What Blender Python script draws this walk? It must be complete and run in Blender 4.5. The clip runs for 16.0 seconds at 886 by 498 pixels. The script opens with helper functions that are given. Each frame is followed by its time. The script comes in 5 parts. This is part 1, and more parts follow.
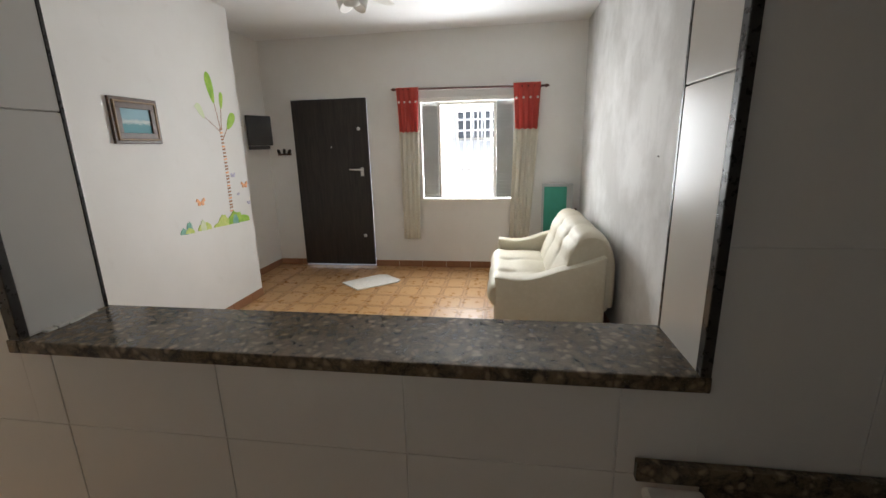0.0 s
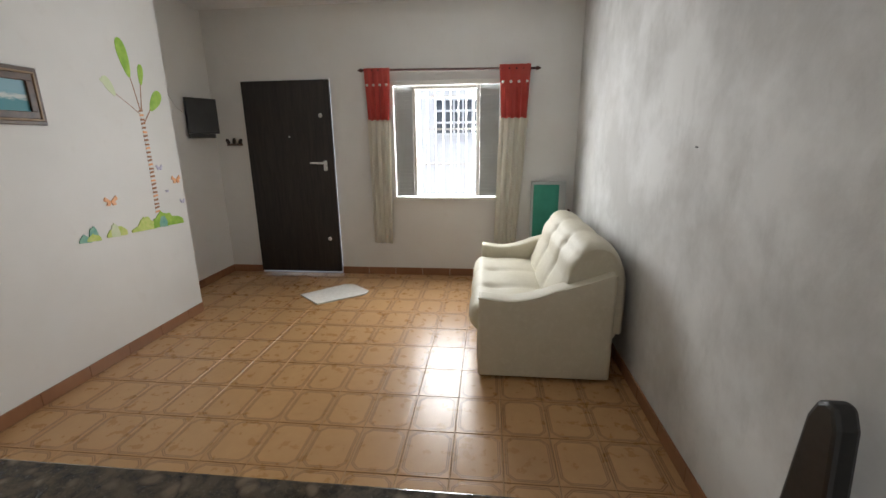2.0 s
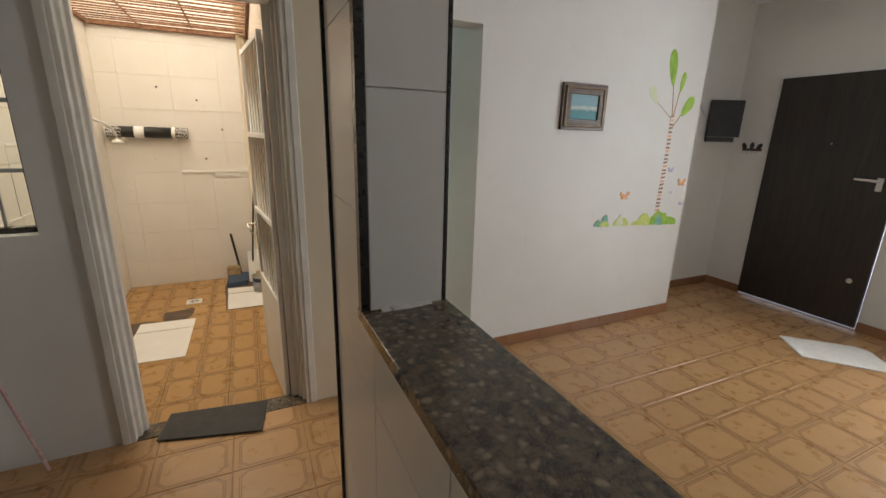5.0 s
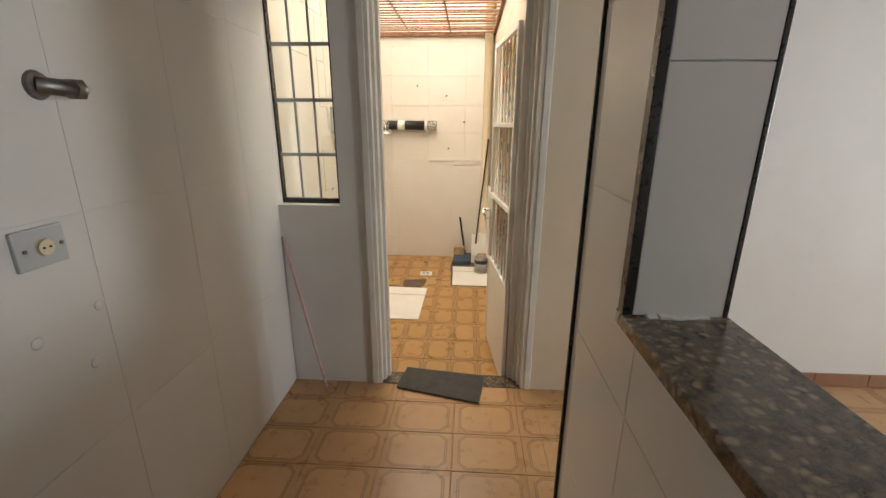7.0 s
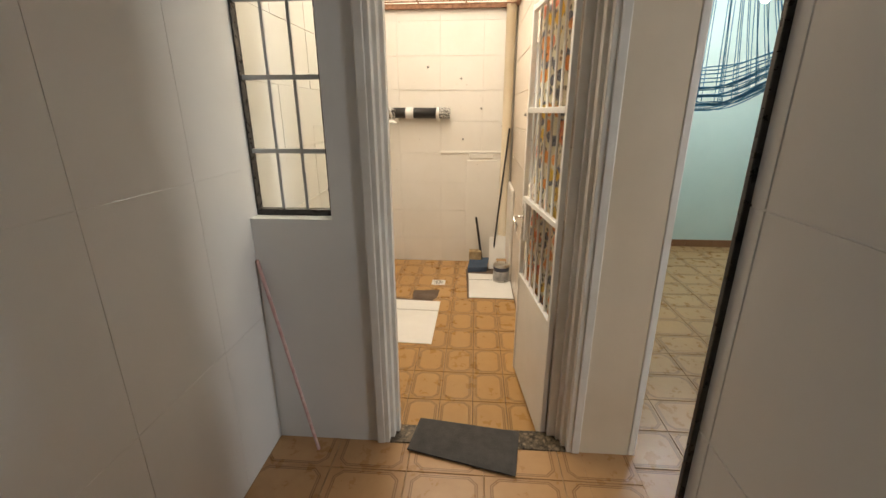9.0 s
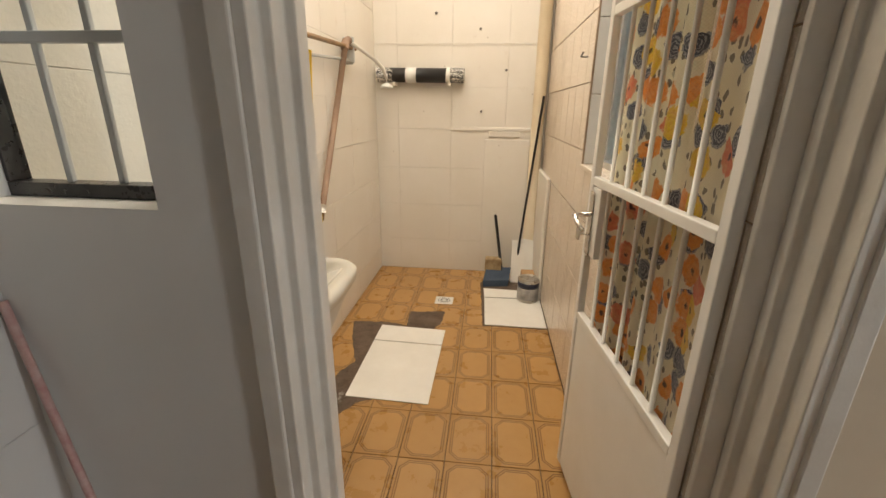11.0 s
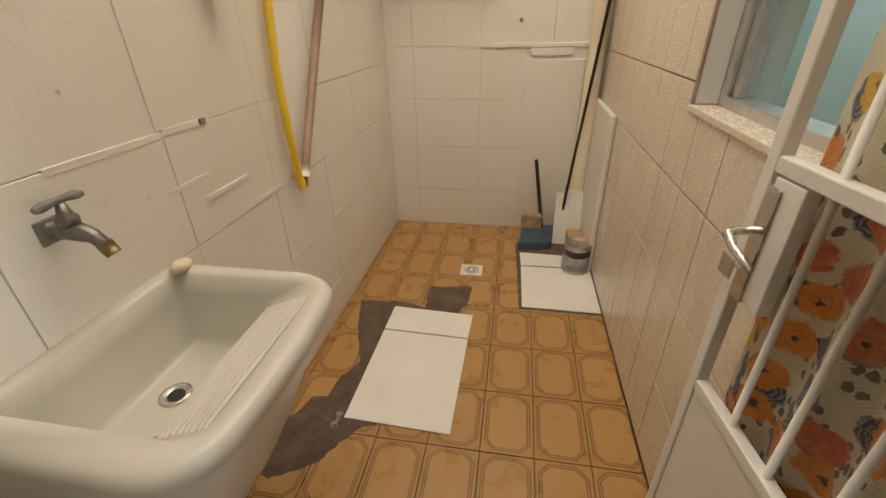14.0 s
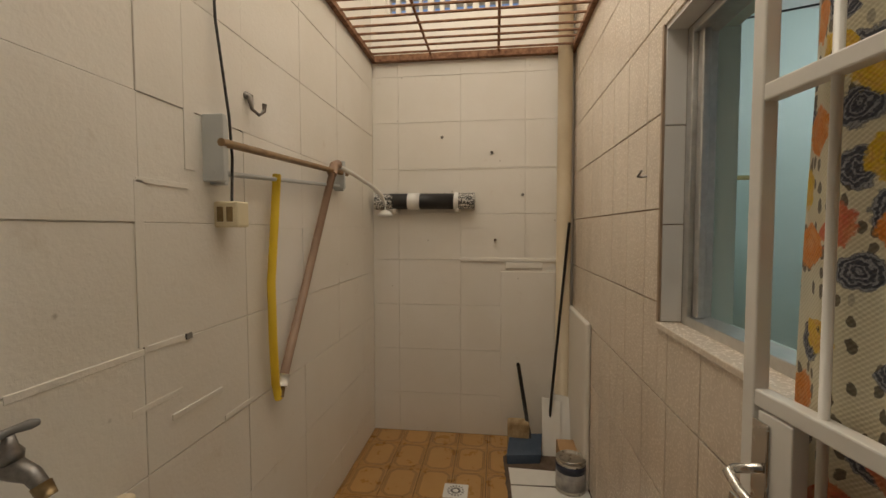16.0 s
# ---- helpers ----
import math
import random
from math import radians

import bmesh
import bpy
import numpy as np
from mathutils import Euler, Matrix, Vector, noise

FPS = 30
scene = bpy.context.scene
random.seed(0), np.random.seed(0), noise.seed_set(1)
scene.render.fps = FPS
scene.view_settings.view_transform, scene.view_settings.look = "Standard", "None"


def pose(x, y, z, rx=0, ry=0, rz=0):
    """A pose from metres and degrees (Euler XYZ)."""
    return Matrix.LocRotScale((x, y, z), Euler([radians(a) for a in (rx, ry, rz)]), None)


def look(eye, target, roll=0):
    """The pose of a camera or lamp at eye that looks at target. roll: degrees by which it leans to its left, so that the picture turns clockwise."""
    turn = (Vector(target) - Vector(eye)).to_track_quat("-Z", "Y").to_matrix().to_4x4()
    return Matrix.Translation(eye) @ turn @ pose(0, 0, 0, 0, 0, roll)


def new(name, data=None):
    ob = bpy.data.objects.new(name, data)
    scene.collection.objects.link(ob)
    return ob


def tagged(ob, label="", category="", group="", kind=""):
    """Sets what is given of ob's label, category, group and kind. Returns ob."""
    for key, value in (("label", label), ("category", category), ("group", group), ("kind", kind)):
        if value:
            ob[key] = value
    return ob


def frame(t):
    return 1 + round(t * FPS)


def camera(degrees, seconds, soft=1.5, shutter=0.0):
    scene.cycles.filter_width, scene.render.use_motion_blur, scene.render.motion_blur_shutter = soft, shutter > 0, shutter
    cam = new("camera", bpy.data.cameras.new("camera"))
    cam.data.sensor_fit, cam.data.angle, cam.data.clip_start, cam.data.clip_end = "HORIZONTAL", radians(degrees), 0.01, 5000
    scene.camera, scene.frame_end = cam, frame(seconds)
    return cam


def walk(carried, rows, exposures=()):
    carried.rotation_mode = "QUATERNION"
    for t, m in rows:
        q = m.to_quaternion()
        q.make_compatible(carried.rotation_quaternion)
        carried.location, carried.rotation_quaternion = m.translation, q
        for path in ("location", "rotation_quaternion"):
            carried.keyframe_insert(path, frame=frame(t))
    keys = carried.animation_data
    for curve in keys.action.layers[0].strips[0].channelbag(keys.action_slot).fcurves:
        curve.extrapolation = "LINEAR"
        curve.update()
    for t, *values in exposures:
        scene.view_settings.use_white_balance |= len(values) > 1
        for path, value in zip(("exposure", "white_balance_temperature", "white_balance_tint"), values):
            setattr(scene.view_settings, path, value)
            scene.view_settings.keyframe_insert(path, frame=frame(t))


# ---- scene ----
cam = camera(93.0, 16.0)
PATH = [
    (0, (0.017, 0.054, 1.51), (-0.28, 1.973, 1.032), -1.4),
    (0.5, (0.041, 0.215, 1.504), (-0.256, 2.136, 1.034), -1.3),
    (1, (0.022, 0.376, 1.491), (-0.276, 2.295, 1.012), -1.3),
    (1.5, (-0.015, 0.55, 1.47), (-0.254, 2.474, 0.979), -1.0),
    (2, (-0.019, 0.692, 1.46), (-0.227, 2.618, 0.962), -0.7),
    (2.5, (-0.011, 0.801, 1.457), (-0.217, 2.726, 0.953), 0.6),
    (3, (-0.008, 0.814, 1.46), (-0.44, 2.7, 0.955), 0.1),
    (3.5, (-0.049, 0.78, 1.462), (-0.895, 2.522, 0.96), -0.1),
    (4, (-0.112, 0.727, 1.478), (-1.345, 2.22, 0.977), -0.1),
    (4.5, (-0.138, 0.676, 1.502), (-1.663, 1.863, 0.987), 0.8),
    (5, (-0.162, 0.607, 1.518), (-1.911, 1.421, 0.994), 1.4),
    (5.2, (-0.187, 0.589, 1.509), (-1.998, 1.253, 0.981), 1.4),
    (7.3, (-0.253, 0.456, 1.499), (-2.162, 0.321, 0.919), 0.2),
    (7.5, (-0.272, 0.441, 1.499), (-2.18, 0.305, 0.916), 0.2),
    (8, (-0.358, 0.371, 1.489), (-2.264, 0.238, 0.897), 0.1),
    (8.5, (-0.568, 0.343, 1.479), (-2.468, 0.215, 0.867), -0.3),
    (9, (-0.819, 0.359, 1.483), (-2.716, 0.216, 0.863), -0.1),
    (9.2, (-0.905, 0.36, 1.476), (-2.8, 0.201, 0.855), 0.1),
    (11.3, (-1.951, 0.29, 1.219), (-3.833, 0.081, 0.578), 0.7),
    (11.5, (-2.033, 0.276, 1.231), (-3.902, 0.066, 0.552), 0.5),
    (12, (-2.193, 0.263, 1.233), (-4.037, 0.038, 0.492), -0.3),
    (12.5, (-2.327, 0.267, 1.232), (-4.159, 0.02, 0.468), -0.1),
    (13, (-2.398, 0.269, 1.228), (-4.201, -0.019, 0.411), 0.5),
    (13.5, (-2.439, 0.253, 1.227), (-4.154, -0.048, 0.244), -0.6),
    (14, (-2.452, 0.243, 1.228), (-4.181, -0.065, 0.27), -1.2),
    (14.5, (-2.459, 0.245, 1.25), (-4.292, -0.062, 0.51), -0.9),
    (15, (-2.46, 0.243, 1.264), (-4.372, -0.053, 0.756), -0.6),
    (15.5, (-2.456, 0.237, 1.279), (-4.418, -0.036, 1.002), -0.3),
    (16, (-2.448, 0.234, 1.287), (-4.43, -0.013, 1.195), -0.1),
]
EXPOSURES = [(0.0, 0.5), (1.0, 0.45), (2.5, 0.2), (4.0, 0.1), (4.5, 0.0), (5.0, 0.35), (7.5, 0.70), (9.0, 0.65), (11.5, 0.45), (13.0, 0.28), (14.5, 0.0), (15.3, -0.35), (16.0, -0.75)]
walk(cam, [(t, look(eye, target, roll)) for t, eye, target, roll in PATH], EXPOSURES)

# ---- daylight and lamps ----
world = bpy.data.worlds.new("sky")
scene.world = world
world.use_nodes = True
wn = world.node_tree
sky = wn.nodes.new("ShaderNodeTexSky")
sky.sky_type, sky.sun_disc = "NISHITA", False
sky.sun_elevation, sky.sun_rotation = radians(55), radians(200)
wn.links.new(sky.outputs[0], wn.nodes["Background"].inputs[0])
wn.nodes["Background"].inputs[1].default_value = 0.15


def lamp(name, kind, m, watts, colour, **settings):
    data = bpy.data.lights.new(name, kind)
    data.energy, data.color = watts, colour
    if kind == "AREA":
        data.shape, data.size, data.size_y = "RECTANGLE", settings["w"], settings["h"]
    if kind == "POINT":
        data.shadow_soft_size = settings["r"]
    if kind == "SUN":
        data.angle = settings["angle"]
    ob = new(name, data)
    ob.matrix_world = m
    return ob


lamp("sun", "SUN", pose(0, 0, 6, 35, 0, 20), 1.5, (1.0, 0.96, 0.9), angle=radians(12))
# sky light through the living room window, and down the laundry's light well
lamp("window_light", "AREA", pose(-0.45, 5.36, 1.45, -90, 0, 0), 95, (0.95, 0.98, 1.0), w=1.0, h=1.1)
lamp("well_light", "AREA", pose(-3.74, 0.07, 3.3, 0, 0, 0), 45, (1.0, 0.875, 0.68), w=2.2, h=1.02)
# the bare bulb in the bedroom
lamp("bulb_light", "POINT", pose(-4.7, 2.58, 2.30), 15, (0.93, 0.98, 1.0), r=0.04)

# ---- materials ----
class Nodes:
    """A short hand for node graphs."""

    def __init__(self, name, rough=0.6, metal=0.0):
        self.mat = bpy.data.materials.new(name)
        self.mat.use_nodes = True
        self.tree = self.mat.node_tree
        self.bsdf = self.tree.nodes["Principled BSDF"]
        self.bsdf.inputs["Roughness"].default_value = rough
        self.bsdf.inputs["Metallic"].default_value = metal
        self.coords = self.tree.nodes.new("ShaderNodeTexCoord")
        self.geo = self.tree.nodes.new("ShaderNodeNewGeometry")

    def put(self, socket, value):
        if isinstance(value, bpy.types.NodeSocket):
            self.tree.links.new(value, socket)
        elif isinstance(value, tuple) and len(value) == 3 and socket.type == "RGBA":
            socket.default_value = (*value, 1)
        else:
            socket.default_value = value

    def make(self, kind, out=0, **ins):
        n = self.tree.nodes.new("ShaderNode" + kind)
        for k, v in ins.items():
            self.put(n.inputs[k.replace("_", " ")], v)
        return n.outputs[out]

    def m(self, op, a, b=0.0, c=0.0):
        n = self.tree.nodes.new("ShaderNodeMath")
        n.operation = op
        for s, v in zip(n.inputs, (a, b, c)):
            self.put(s, v)
        return n.outputs[0]

    def world(self):
        return self.geo.outputs["Position"]

    def local(self):
        return self.coords.outputs["Object"]

    def xyz(self, v):
        n = self.tree.nodes.new("ShaderNodeSeparateXYZ")
        self.put(n.inputs[0], v)
        return n.outputs

    def stretch(self, v, x, y, z):
        n = self.tree.nodes.new("ShaderNodeVectorMath")
        n.operation = "MULTIPLY"
        self.put(n.inputs[0], v)
        n.inputs[1].default_value = (x, y, z)
        return n.outputs[0]

    def noise(self, v, scale, detail=4.0, rough=0.6, distort=0.0):
        return self.make("TexNoise", 0, Vector=v, Scale=scale, Detail=detail, Roughness=rough, Distortion=distort)

    def cells(self, v, scale, out="Distance", random_=1.0, flat=False):
        n = self.tree.nodes.new("ShaderNodeTexVoronoi")
        if flat:
            n.voronoi_dimensions = "2D"
        self.put(n.inputs["Vector"], v)
        n.inputs["Scale"].default_value, n.inputs["Randomness"].default_value = scale, random_
        return n.outputs[out]

    def ramp(self, f, lo, hi, a=0.0, b=1.0):
        n = self.tree.nodes.new("ShaderNodeMapRange")
        for s, v in zip(n.inputs, (f, lo, hi, a, b)):
            self.put(s, v)
        return n.outputs[0]

    def mix(self, f, a, b, blend="MIX"):
        n = self.tree.nodes.new("ShaderNodeMix")
        n.data_type, n.blend_type = "RGBA", blend
        self.put(n.inputs[0], f)
        self.put(n.inputs[6], a)
        self.put(n.inputs[7], b)
        return n.outputs[2]

    def random(self):
        return self.tree.nodes.new("ShaderNodeObjectInfo").outputs["Random"]

    def colour(self, c):
        self.put(self.bsdf.inputs["Base Color"], c)
        return self

    def rough(self, r):
        self.put(self.bsdf.inputs["Roughness"], r)
        return self

    def bump(self, height, strength=0.3, distance=0.004):
        n = self.tree.nodes.new("ShaderNodeBump")
        n.inputs["Strength"].default_value, n.inputs["Distance"].default_value = strength, distance
        self.put(n.inputs["Height"], height)
        self.tree.links.new(n.outputs[0], self.bsdf.inputs["Normal"])
        return self

    def set(self, **ins):
        for k, v in ins.items():
            self.put(self.bsdf.inputs[k.replace("_", " ")], v)
        return self


def painted(name, a, b, rough=0.6, scale=2.2, bump=0.15, grain=60, metal=0.0, local=False):
    """Paint or plastic in two near tones, with a fine relief."""
    n = Nodes(name, rough, metal)
    p = n.local() if local else n.world()
    big, fine = n.noise(p, scale, 5), n.noise(p, grain, 3)
    n.colour(n.mix(n.ramp(big, 0.35, 0.68), a, b))
    n.rough(n.ramp(fine, 0.3, 0.7, rough - 0.06, rough + 0.06))
    return n.bump(fine, bump, 0.002).mat


def stained_plaster():
    """Grey cement wash with paler, rubbed patches."""
    n = Nodes("stained_plaster", 0.75)
    p = n.world()
    big = n.noise(p, 1.5, 8, 0.62, 0.1)
    streak = n.noise(n.stretch(p, 1, 1.6, 0.7), 3.4, 7, 0.72, 0.0)
    fine = n.noise(p, 45, 4)
    c = n.mix(n.ramp(big, 0.40, 0.62), (0.47, 0.46, 0.44), (0.66, 0.655, 0.64))
    c = n.mix(n.ramp(streak, 0.52, 0.70, 0, 0.35), c, (0.36, 0.35, 0.33))
    return n.colour(c).bump(n.m("ADD", n.m("MULTIPLY", big, 2.0), fine), 0.14, 0.004).mat


def wall_paint():
    n = Nodes("white_wall_paint", 0.62)
    p = n.world()
    big, mid, fine = n.noise(p, 0.9, 5), n.noise(p, 7, 6, 0.65), n.noise(p, 90, 3)
    c = n.mix(n.ramp(big, 0.3, 0.7), (0.70, 0.685, 0.655), (0.78, 0.77, 0.75))
    c = n.mix(n.ramp(mid, 0.60, 0.75, 0, 0.25), c, (0.60, 0.57, 0.53))
    return n.colour(c).bump(n.m("ADD", mid, n.m("MULTIPLY", fine, 0.4)), 0.22, 0.004).mat


def old_white():
    """Many coats of white over old wall tiles, scuffed and yellowed."""
    n = Nodes("overpainted_white", 0.5)
    p = n.world()
    big, mid, fine = n.noise(p, 1.3, 6, 0.6), n.noise(p, 9, 6, 0.7), n.noise(p, 80, 3)
    c = n.mix(n.ramp(big, 0.35, 0.7), (0.76, 0.72, 0.65), (0.82, 0.79, 0.74))
    c = n.mix(n.ramp(mid, 0.63, 0.78, 0, 0.4), c, (0.58, 0.50, 0.40))
    spots = n.cells(p, 6.5)
    c = n.mix(n.ramp(spots, 0.015, 0.05, 0.55, 0.0), c, (0.30, 0.25, 0.2))
    return n.colour(c).bump(n.m("ADD", n.m("MULTIPLY", mid, 1.6), fine), 0.3, 0.004).mat


def floor_tile(name, hx, hy, a, b, line):
    """Glazed amber tile with a double cut-corner frame; hx, hy are half its size."""
    n = Nodes(name, 0.22)
    x, y, _ = n.xyz(n.local())
    ax, ay = n.m("SUBTRACT", n.m("ABSOLUTE", x), hx), n.m("SUBTRACT", n.m("ABSOLUTE", y), hy)
    corner = n.m("MULTIPLY", n.m("ADD", n.m("ADD", ax, ay), 0.043), 0.7071)
    d = n.m("MULTIPLY", n.m("MAXIMUM", n.m("MAXIMUM", ax, ay), corner), -1.0)
    wob = n.m("MULTIPLY", n.m("SUBTRACT", n.noise(n.world(), 40, 2), 0.5), 0.003)
    d = n.m("ADD", d, wob)
    ring = lambda at, w: n.ramp(n.m("ABSOLUTE", n.m("SUBTRACT", d, at)), w * 0.4, w, 1.0, 0.0)
    lines = n.m("MAXIMUM", ring(0.014, 0.0036), ring(0.0225, 0.0032))
    p = n.world()
    cloud, fine = n.noise(p, 14, 5, 0.6), n.noise(p, 120, 3)
    c = n.mix(n.ramp(cloud, 0.2, 0.8), a, b)
    c = n.mix(n.ramp(n.random(), 0, 1, 0.0, 0.14), c, tuple(v * 0.72 for v in a))
    c = n.mix(n.ramp(d, 0.012, 0.026, 0.16, 0.0), c, line)
    c = n.mix(n.m("MULTIPLY", lines, 0.9), c, line)
    dirt = n.noise(p, 2.3, 6, 0.7)
    c = n.mix(n.ramp(dirt, 0.55, 0.78, 0, 0.10), c, (0.20, 0.12, 0.06))
    n.colour(c).rough(n.m("ADD", n.ramp(cloud, 0.3, 0.7, 0.20, 0.30), n.m("MULTIPLY", dirt, 0.10)))
    return n.bump(n.m("SUBTRACT", n.m("MULTIPLY", fine, 0.12), lines), 0.25, 0.0012).mat


def granite():
    n = Nodes("polished_granite", 0.16)
    p = n.world()
    warp = n.make("TexNoise", 1, Vector=p, Scale=18.0, Detail=3.0)
    n2 = n.tree.nodes.new("ShaderNodeVectorMath")
    n2.operation = "MULTIPLY_ADD"
    n.put(n2.inputs[0], warp)
    n2.inputs[1].default_value = (0.05, 0.05, 0.05)
    n.put(n2.inputs[2], p)
    q = n2.outputs[0]
    blob, speck, fine = n.cells(q, 36), n.noise(q, 34, 6, 0.75), n.noise(p, 260, 2)
    c = n.mix(n.ramp(speck, 0.36, 0.58), (0.018, 0.015, 0.012), (0.15, 0.115, 0.075))
    c = n.mix(n.ramp(n.m("ADD", blob, n.m("MULTIPLY", speck, 0.5)), 0.42, 0.66, 0.85, 0.0), c, (0.30, 0.225, 0.15))
    c = n.mix(n.ramp(fine, 0.62, 0.72, 0, 0.5), c, (0.30, 0.27, 0.23))
    return n.colour(c).rough(n.ramp(speck, 0.3, 0.7, 0.10, 0.22)).mat


def wall_tile(name, a, b, rough, veins):
    n = Nodes(name, rough)
    p = n.world()
    big, vein, fine = n.noise(p, 1.7, 5), n.noise(n.stretch(p, 1, 1, 0.25), 9, 6, 0.6, 0.8), n.noise(p, 130, 2)
    c = n.mix(n.ramp(big, 0.3, 0.7), a, b)
    c = n.mix(n.ramp(vein, 0.5, 0.7, 0, veins), c, tuple(v * 0.72 for v in a))
    c = n.mix(n.ramp(n.random(), 0, 1, 0, 0.12), c, tuple(v * 0.8 for v in a))
    return n.colour(c).rough(n.ramp(fine, 0.3, 0.7, rough - 0.02, rough + 0.03)).bump(fine, 0.006, 0.0006).mat


def dark_wood():
    n = Nodes("dark_stained_wood", 0.42)
    p = n.stretch(n.local(), 9, 9, 0.7)
    g, f = n.noise(p, 4, 7, 0.65, 0.8), n.noise(n.stretch(n.local(), 60, 60, 2), 3, 4)
    c = n.mix(n.ramp(g, 0.35, 0.68), (0.011, 0.008, 0.007), (0.032, 0.023, 0.019))
    return n.colour(c).rough(n.ramp(f, 0.3, 0.7, 0.36, 0.52)).bump(f, 0.2, 0.002).mat


def upholstery():
    n = Nodes("cream_leatherette", 0.6)
    p = n.local()
    big, mid, fine = n.noise(p, 3, 5), n.noise(p, 26, 5, 0.7, 0.5), n.cells(p, 260)
    c = n.mix(n.ramp(big, 0.3, 0.7), (0.53, 0.485, 0.37), (0.61, 0.565, 0.45))
    c = n.mix(n.ramp(mid, 0.5, 0.62, 0, 0.3), c, (0.68, 0.64, 0.53))
    return n.colour(c).rough(n.ramp(mid, 0.3, 0.7, 0.52, 0.68)).bump(n.m("ADD", fine, n.m("MULTIPLY", mid, 1.5)), 0.25, 0.002).mat


def cloth(name, a, b, sheen=0.3, weave=420):
    n = Nodes(name, 0.85)
    p = n.local()
    big, fine = n.noise(p, 5, 4), n.noise(p, weave, 2)
    n.colour(n.mix(n.ramp(big, 0.3, 0.7), a, b)).bump(fine, 0.3, 0.001)
    n.set(Sheen_Weight=sheen)
    thin = n.tree.nodes.new("ShaderNodeBsdfTranslucent")
    thin.inputs[0].default_value = (*b, 1)
    both = n.tree.nodes.new("ShaderNodeMixShader")
    both.inputs[0].default_value = 0.15
    n.tree.links.new(n.bsdf.outputs[0], both.inputs[1])
    n.tree.links.new(thin.outputs[0], both.inputs[2])
    n.tree.links.new(both.outputs[0], n.tree.nodes["Material Output"].inputs[0])
    return n.mat


def floral():
    """Cream weave printed with orange, red, yellow and slate flowers and dark leaves."""
    n = Nodes("floral_print", 0.85)
    p = n.local()
    warp = n.make("TexNoise", 1, Vector=p, Scale=34.0, Detail=5.0)
    v = n.tree.nodes.new("ShaderNodeVectorMath")
    v.operation = "MULTIPLY_ADD"
    n.put(v.inputs[0], warp)
    v.inputs[1].default_value = (0.020, 0.020, 0.020)
    n.put(v.inputs[2], p)
    wx, _, wz = n.xyz(v.outputs[0])
    sheet_ = n.make("CombineXYZ", 0, X=wx, Y=wz)
    brush = n.noise(p, 55, 5, 0.7)
    ground = n.mix(n.ramp(n.noise(p, 6, 3), 0.3, 0.7), (0.86, 0.77, 0.56), (0.90, 0.83, 0.66))
    c = ground
    ragged = n.m("MULTIPLY", n.m("SUBTRACT", brush, 0.5), 0.42)

    def blooms(scale, size, keep, sx=1.0, sy=1.0):
        """Scattered flowers: how much petal, the ragged distance to each heart, and two random tints."""
        v_ = n.stretch(sheet_, sx, sy, 1)
        far = n.m("ADD", n.cells(v_, scale, flat=True), ragged)
        r_, g_, _ = n.xyz(n.cells(v_, scale, "Color", flat=True))
        return n.m("MULTIPLY", n.ramp(far, size - 0.05, size, 1, 0), n.ramp(g_, keep, keep + 0.01)), far, r_, g_

    # sprays of small brown leaves
    spray, _, _, _ = blooms(46.0, 0.34, 0.62, 1.5, 0.75)
    c = n.mix(n.m("MULTIPLY", spray, 0.85), c, (0.16, 0.125, 0.085))
    # slate roses with pale creases
    rose, far, _, _ = blooms(17.5, 0.44, 0.56, 1.0, 0.9)
    crease = n.ramp(n.m("SINE", n.m("MULTIPLY", far, 55.0)), 0.1, 0.8)
    slate = n.mix(crease, (0.11, 0.115, 0.145), (0.44, 0.43, 0.44))
    c = n.mix(rose, c, slate)
    # orange, coral and yellow flowers with dark hearts
    flower, far, tint, keep_ = blooms(15.5, 0.46, 0.36, 1.0, 0.88)
    warm = n.mix(n.ramp(tint, 0.52, 0.53), (0.88, 0.36, 0.07), (0.78, 0.24, 0.14))
    warm = n.mix(n.ramp(tint, 0.68, 0.69), warm, (0.86, 0.62, 0.06))
    warm = n.mix(n.ramp(brush, 0.42, 0.64, 0, 0.55), warm, (0.90, 0.60, 0.28))
    warm = n.mix(n.ramp(n.m("SINE", n.m("MULTIPLY", far, 42.0)), 0.5, 0.95, 0, 0.3), warm, (0.62, 0.20, 0.06))
    c = n.mix(flower, c, warm)
    heart = n.m("MULTIPLY", n.m("MULTIPLY", flower, n.ramp(keep_, 0.66, 0.67)), n.ramp(far, 0.05, 0.11, 1, 0))
    c = n.mix(n.m("MULTIPLY", heart, 0.9), c, (0.06, 0.045, 0.05))
    x, _, z = n.xyz(p)
    weave = n.m("MULTIPLY", n.m("SINE", n.m("MULTIPLY", x, 900.0)), n.m("SINE", n.m("MULTIPLY", z, 900.0)))
    c = n.mix(n.ramp(weave, -0.6, 0.8, 0.12, 0.0), c, (0.42, 0.34, 0.22))
    n.colour(c).bump(weave, 0.4, 0.0012).set(Sheen_Weight=0.2)
    thin = n.tree.nodes.new("ShaderNodeBsdfTranslucent")
    n.put(thin.inputs[0], c)
    both = n.tree.nodes.new("ShaderNodeMixShader")
    both.inputs[0].default_value = 0.18
    n.tree.links.new(n.bsdf.outputs[0], both.inputs[1])
    n.tree.links.new(thin.outputs[0], both.inputs[2])
    n.tree.links.new(both.outputs[0], n.tree.nodes["Material Output"].inputs[0])
    return n.mat


